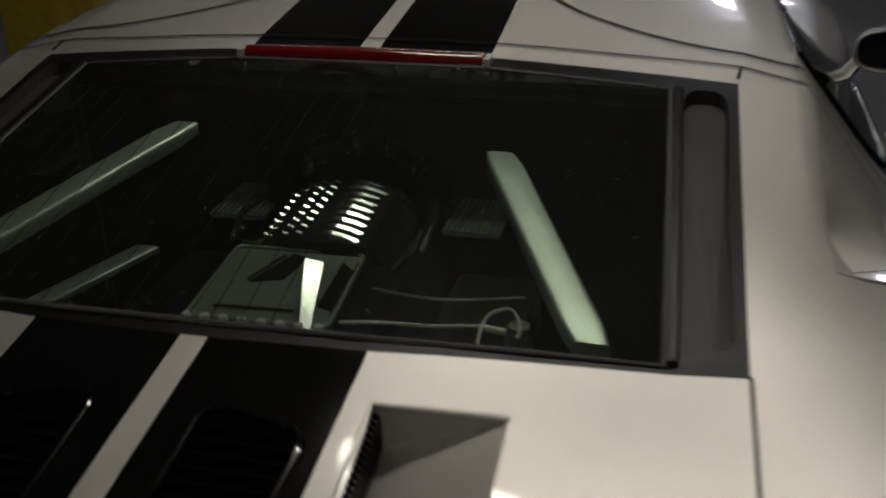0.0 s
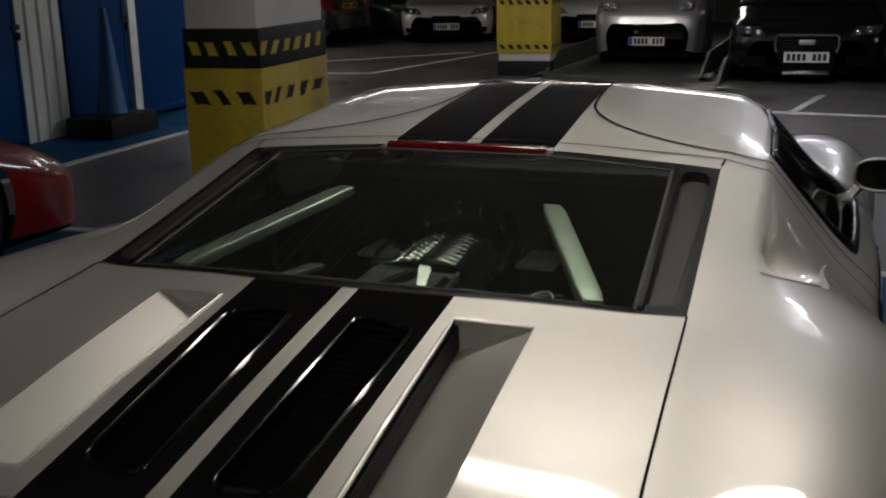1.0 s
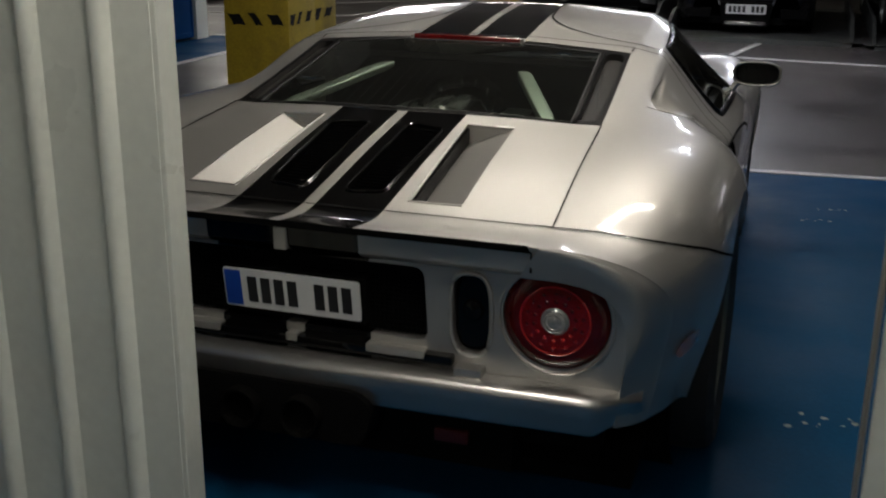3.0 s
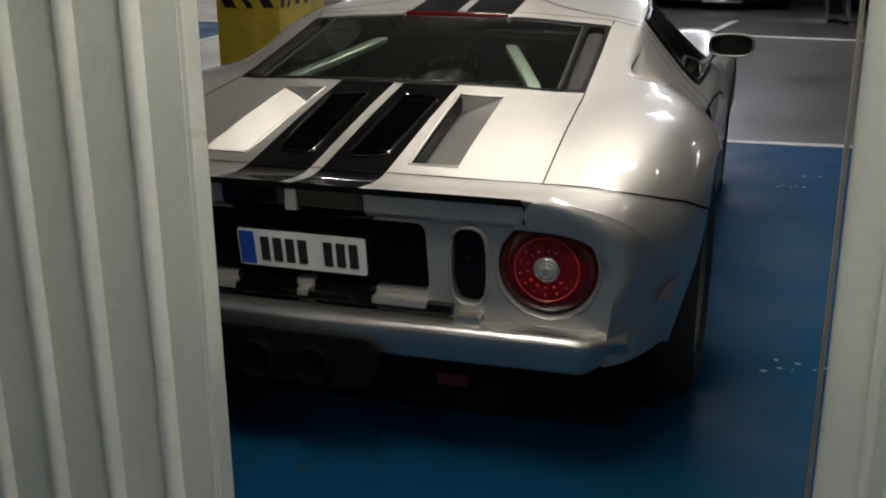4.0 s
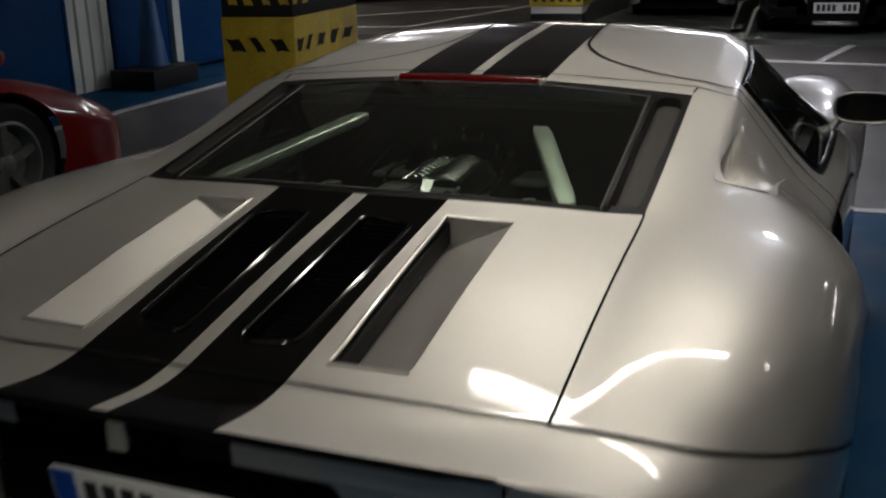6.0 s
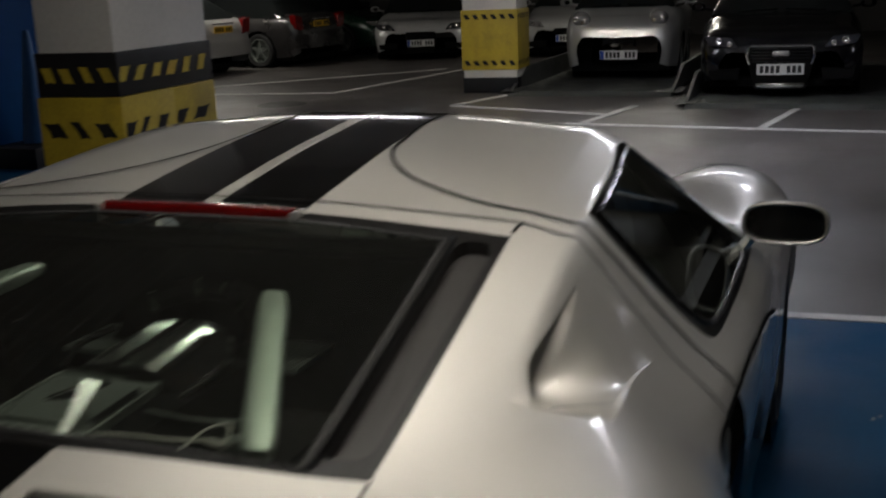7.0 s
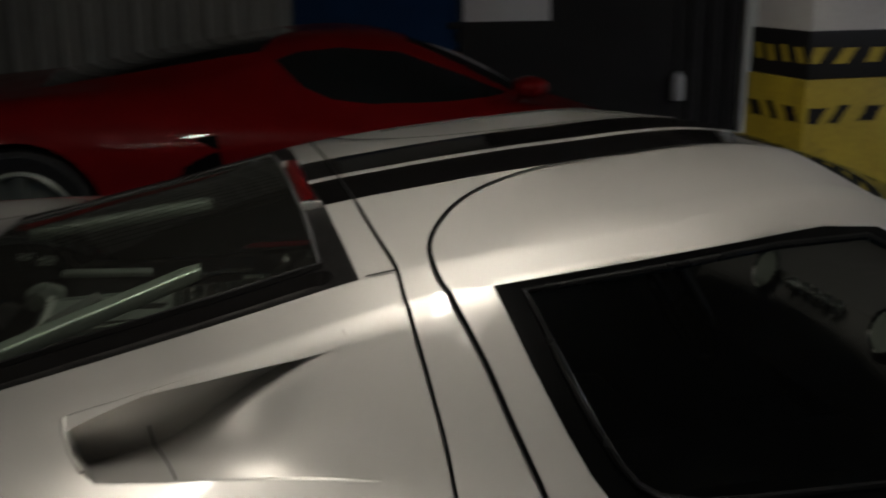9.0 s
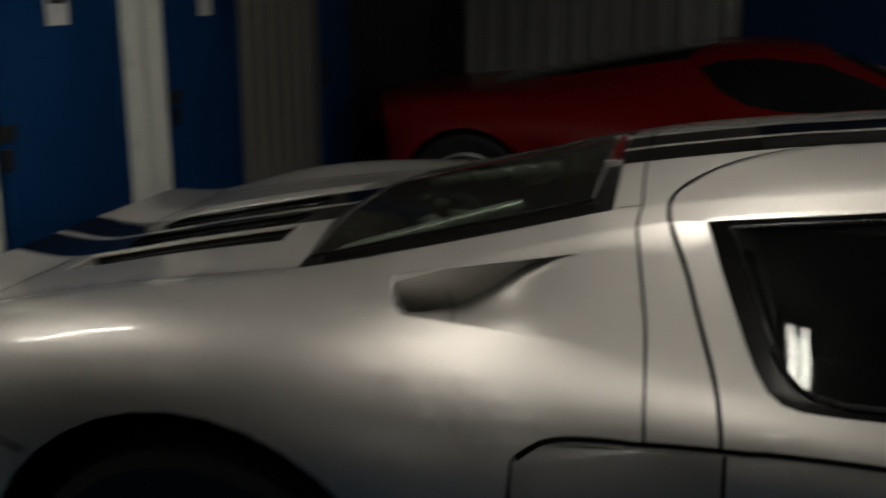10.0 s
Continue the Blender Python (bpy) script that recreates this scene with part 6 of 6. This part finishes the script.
# ---- the cars across the lane ----
def road_car(name, label, paint, m, L, W, H, hood, belt, screen=.75, back=.9, tail=.25, rear=False, plate_mat=PLATEW, chrome_grille=False, round_lamps=False, wheel_r=.31, nose=(.50, .62, .70), grille=(.30, .46, .54), plate_z=.36, lamp_mat=CLEARLENS):
    """A parked car whose front is at y = 0 and points to -y; rear=True adds tail details that face -y instead."""
    c = thing(name, label, "car", m)
    hw = W / 2
    flip = -1 if rear else 1

    def Y(y):
        return L - y if rear else y
    st = []
    for y, zc, zs, w, zl in ((0, nose[0], nose[0] - .02, hw * .74, .22), (.06, nose[1], nose[1] - .04, hw * .86, .19), (.22, nose[2], nose[2] - .02, hw * .95, .17), (hood * .6, belt - .10, belt - .14, hw * .99, .16), (hood, belt - .01, belt - .05, hw, .16),
                           (L * .5, belt, belt - .03, hw, .16), (L - tail - .4, belt + .03, belt - .01, hw * .99, .17), (L - .14, belt, belt - .04, hw * .95, .20), (L - .03, belt - .12, belt - .15, hw * .88, .24), (L, .52, .50, hw * .82, .28)):
        st.append([(0, Y(y), zc), (w * .55, Y(y), zc), (w * .86, Y(y), zs + .02), (w * .975, Y(y), zs - .08), (w, Y(y), (zs + zl) / 2), (w * .95, Y(y), zl)])
    bmx, rws = half_shell(st, 4, 3)
    ra = L - .80
    axles = [Y(.82), Y(ra)]
    for ax in axles:
        bmesh.ops.delete(bmx, geom=cut(bmx, [f for f in bmx.faces if f.calc_center_median().x > hw * .6 and f.calc_center_median().z < .75], oval(ax, wheel_r, wheel_r + .045, wheel_r + .05, 22), (1, 2)), context="FACES")
    part("body", extract(bmx.faces, (1, -1)), paint, c, "", sharp=55)
    bmx.free()
    gl = []
    for y, z, wb in ((hood, belt - .02, .0), (hood + screen * .5, (belt + H) / 2 + .03, .5), (hood + screen, H - .03, 1), ((hood + screen + L - tail - back) / 2, H, 1), (L - tail - back, H - .03, 1), (L - tail - back * .45, (belt + H) / 2 + .06, .55), (L - tail, belt + .01, 0)):
        wt = (hw - .10) - .20 * wb
        gl.append([(0, Y(y), z), (wt * .6, Y(y), z - .005), (wt * .92, Y(y), z - .03), (hw - .10 - .14 * wb, Y(y), belt + (z - belt) * .55), (hw - .07, Y(y), belt - .03)])
    bmx, _ = half_shell(gl, 4, 3)
    hh = extract(bmx.faces, (1, -1))
    bmx.free()
    hh.normal_update()
    for f in hh.faces:
        cc = f.calc_center_median()
        f.material_index = 1 if (cc.z > H - .085 or (abs(cc.x) > (hw - .30) and cc.z > belt + (H - belt) * .72)) else 0
    part("cabin", hh, [DARKGLASS, paint], c, "dark windows under a painted roof", sharp=55)
    for s in (1, -1):
        for ax in axles:
            wheel(c, s * (hw - .11), ax, wheel_r, .20, s, 5)
            bmx = bmesh.new()
            lathe(bmx, [(wheel_r + .05, hw - .03), (wheel_r + .05, hw - .32), (.02, hw - .32)], 20, pose(0, ax, wheel_r))
            part("arch_liner", mapped(bmx, s), MATT, c, "", False)
        bmx = bmesh.new()
        g = []
        ym = Y(hood + .28)
        for k in range(6):
            sc = max(.1, math.sin(math.pi * (.2 + .7 * k / 5))) ** .6
            g.append([(hw + .09 + .09 * cx * sc, ym - flip * .06 + flip * .028 * k, belt + .07 + .06 * cz * sc) for cx, cz in oval(0, 0, 1, 1, 14, 2.6)])
        loft(bmx, g, True)
        tube(bmx, [(hw - .09, ym, belt + .03), (hw + .03, ym, belt + .05)], .018, 6)
        part("door_mirror", mapped(bmx, s), paint, c)
    bmx = bmesh.new()
    box(bmx, -hw * .85, hw * .85, .15, L - .15, .12, .2)
    part("underbody", bmx, MATT, c, "", False)
    if rear:
        for s in (1, -1):
            bmx = bmesh.new()
            prism(bmx, round_poly([(hw * .62, belt - .26), (hw * .88, belt - .24), (hw * .93, belt + .02), (hw * .70, belt - .02)], .03, 3), "y", -.004, .12)
            part("tail_lamp", mapped(bmx, s), REDLENS, c, "red tail lamp")
        plate(c, pose(0, -.020, belt - .16), .52, .11, 7, plate_mat, False)
        bmx = bmesh.new()
        g = [[(x, -.05 - .02 * math.cos(x / hw * 1.5) + .10 * (abs(x) / hw) ** 4, z) for x in np.linspace(-hw * .92, hw * .92, 14)] for z in (.58, .55, .40, .33)]
        loft(bmx, g)
        part("bumper", bmx, paint, c)
        bmx = bmesh.new()
        box(bmx, -.30, .30, -.026, -.008, belt - .075, belt - .055, .003)
        part("chrome_strip", bmx, CHROME, c)
    else:
        for s in (1, -1):
            bmx = bmesh.new()
            if round_lamps:
                lathe(bmx, [(.125, -.03), (.12, .0), (.10, .035), (.05, .055), (.001, .06)], 20, pose(hw * .67, .085, nose[2] - .03, 0, 32, -90))
            else:
                prism(bmx, round_poly([(hw * .50, nose[1] - .07), (hw * .86, nose[1] - .03), (hw * .92, nose[2] - .01), (hw * .60, nose[1] + .05)], .03, 4), "y", .012, .26)
            lamp = part("headlamp", mapped(bmx, s), lamp_mat, c, "headlamp under clear glass")
            for fx, fz, rr in ((.74, .02, .038), (.61, -.01, .030)):
                bmx = bmesh.new()
                lathe(bmx, [(rr, 0), (rr, .012), (rr * .8, .014), (rr * .3, .002), (.001, .002)], 16, pose(hw * fx, .012 if round_lamps else .010, nose[1] + fz + (.06 if round_lamps else -.01), 0, 0, -90))
                part("reflector", mapped(bmx, s), CHROME, lamp, "bright round reflector")
            if not round_lamps:
                bmx = bmesh.new()
                prism(bmx, round_poly([(hw * .50, .20), (hw * .84, .22), (hw * .86, .31), (hw * .48, .33)], .02, 3), "y", .0, .12)
                part("lower_intake", mapped(bmx, s), MATT, c)
        gw, g0, g1 = grille
        mouth = round_poly([(-gw * .78, g0), (gw * .78, g0), (gw, g1 - .12), (gw * .96, g1), (-gw * .96, g1), (-gw, g1 - .12)], .035, 4)
        bmx = bmesh.new()
        prism(bmx, mouth, "y", -.018, .10)
        gr = part("grille", bmx, MATT, c, "dark grille")
        for k in range(5 if g1 - g0 > .2 else 2):
            bmx = bmesh.new()
            z = g1 - .03 - k * .035
            box(bmx, -gw * .88, gw * .88, -.022, -.017, z - .004, z + .004)
            part("grille_slat", bmx, CARBLACK, gr)
        if chrome_grille:
            bmx = bmesh.new()
            upper = [(-gw * .93, g1 - .20), (-gw, g1 - .11), (-gw * .97, g1 - .02), (-gw * .90, g1), (gw * .90, g1), (gw * .97, g1 - .02), (gw, g1 - .11), (gw * .93, g1 - .20)]
            tube(bmx, [(x, -.024, z) for x, z in upper], .015, 6)
            part("grille_chrome", bmx, CHROME, gr, "bright chrome grille frame")
            bmx = bmesh.new()
            box(bmx, -.09, .09, -.030, -.018, g1 - .11, g1 - .055, .012)
            part("badge", bmx, BUMPER, gr, "plain metal badge")
            bmx = bmesh.new()
            box(bmx, -gw * .72, gw * .72, -.034, -.01, g0 + .022, g0 + .066, .008)
            part("chrome_bar", bmx, CHROME, gr)
        plate(c, pose(0, -.030, plate_z), .50, .12, 7, plate_mat, not chrome_grille)
        for s in (-1, 1):
            bmx = bmesh.new()
            tube(bmx, [(s * .55 * hw, hood - .08, belt + .01), (s * .05, hood + .03, belt + .03)], .009, 5)
            part("wiper", bmx, MATT, c, "", False)
    return c


road_car("black_saloon", "black saloon with a chrome-framed grille, parked on a steel platform", CARBLACK, pose(.335, 12.35, .05, 0, 0, 4), 4.3, 1.80, 1.42, 1.15, .90, chrome_grille=True, grille=(.355, .10, .575), plate_z=.32, lamp_mat=SMOKELENS)
road_car("city_car", "small silver city car with round lamps, parked on a steel platform", CARSILVER, pose(-1.88, 14.35, .05, 0, 0, 3), 2.55, 1.55, 1.56, .50, .96, .55, .35, .1, round_lamps=True, wheel_r=.28, nose=(.58, .74, .84), grille=(.22, .50, .56), plate_z=.345)
road_car("coupe", "pale silver coupe with a large dark grille", CARWHITE, pose(-6.50, 18.7, 0, 0, 0, 17), 4.05, 1.84, 1.36, 1.15, .86, .8, 1.3, .25, grille=(.29, .14, .53), plate_z=.325, lamp_mat=SMOKELENS)
road_car("dark_saloon", "dark grey saloon seen from behind", CARGREY, pose(-8.25, 18.1, 0, 0, 0, 84), 4.5, 1.80, 1.46, 1.15, .92, rear=True, plate_mat=PLATEY)
road_car("hatchback", "silver hatchback seen from behind with a yellow plate", CARSILVER, pose(-8.92, 15.78, 0, 0, 0, 86), 4.4, 1.75, 1.49, 1.0, .94, .9, 1.2, .15, rear=True, plate_mat=PLATEY)
road_car("silver_saloon", "silver saloon half hidden behind the column", CARSILVER, pose(-3.7, 18.9, 0, 0, 0, 8), 4.4, 1.78, 1.44, 1.1, .9)
road_car("green_estate", "dark green estate car in shadow", CARGREEN, pose(-7.9, 20.9, 0, 0, 0, 82), 4.5, 1.78, 1.46, 1.1, .92)
road_car("grey_saloon", "dark grey saloon in shadow beside the platforms", CARGREY, pose(2.95, 12.6, .05, 0, 0, 3), 4.5, 1.80, 1.44, 1.15, .92)
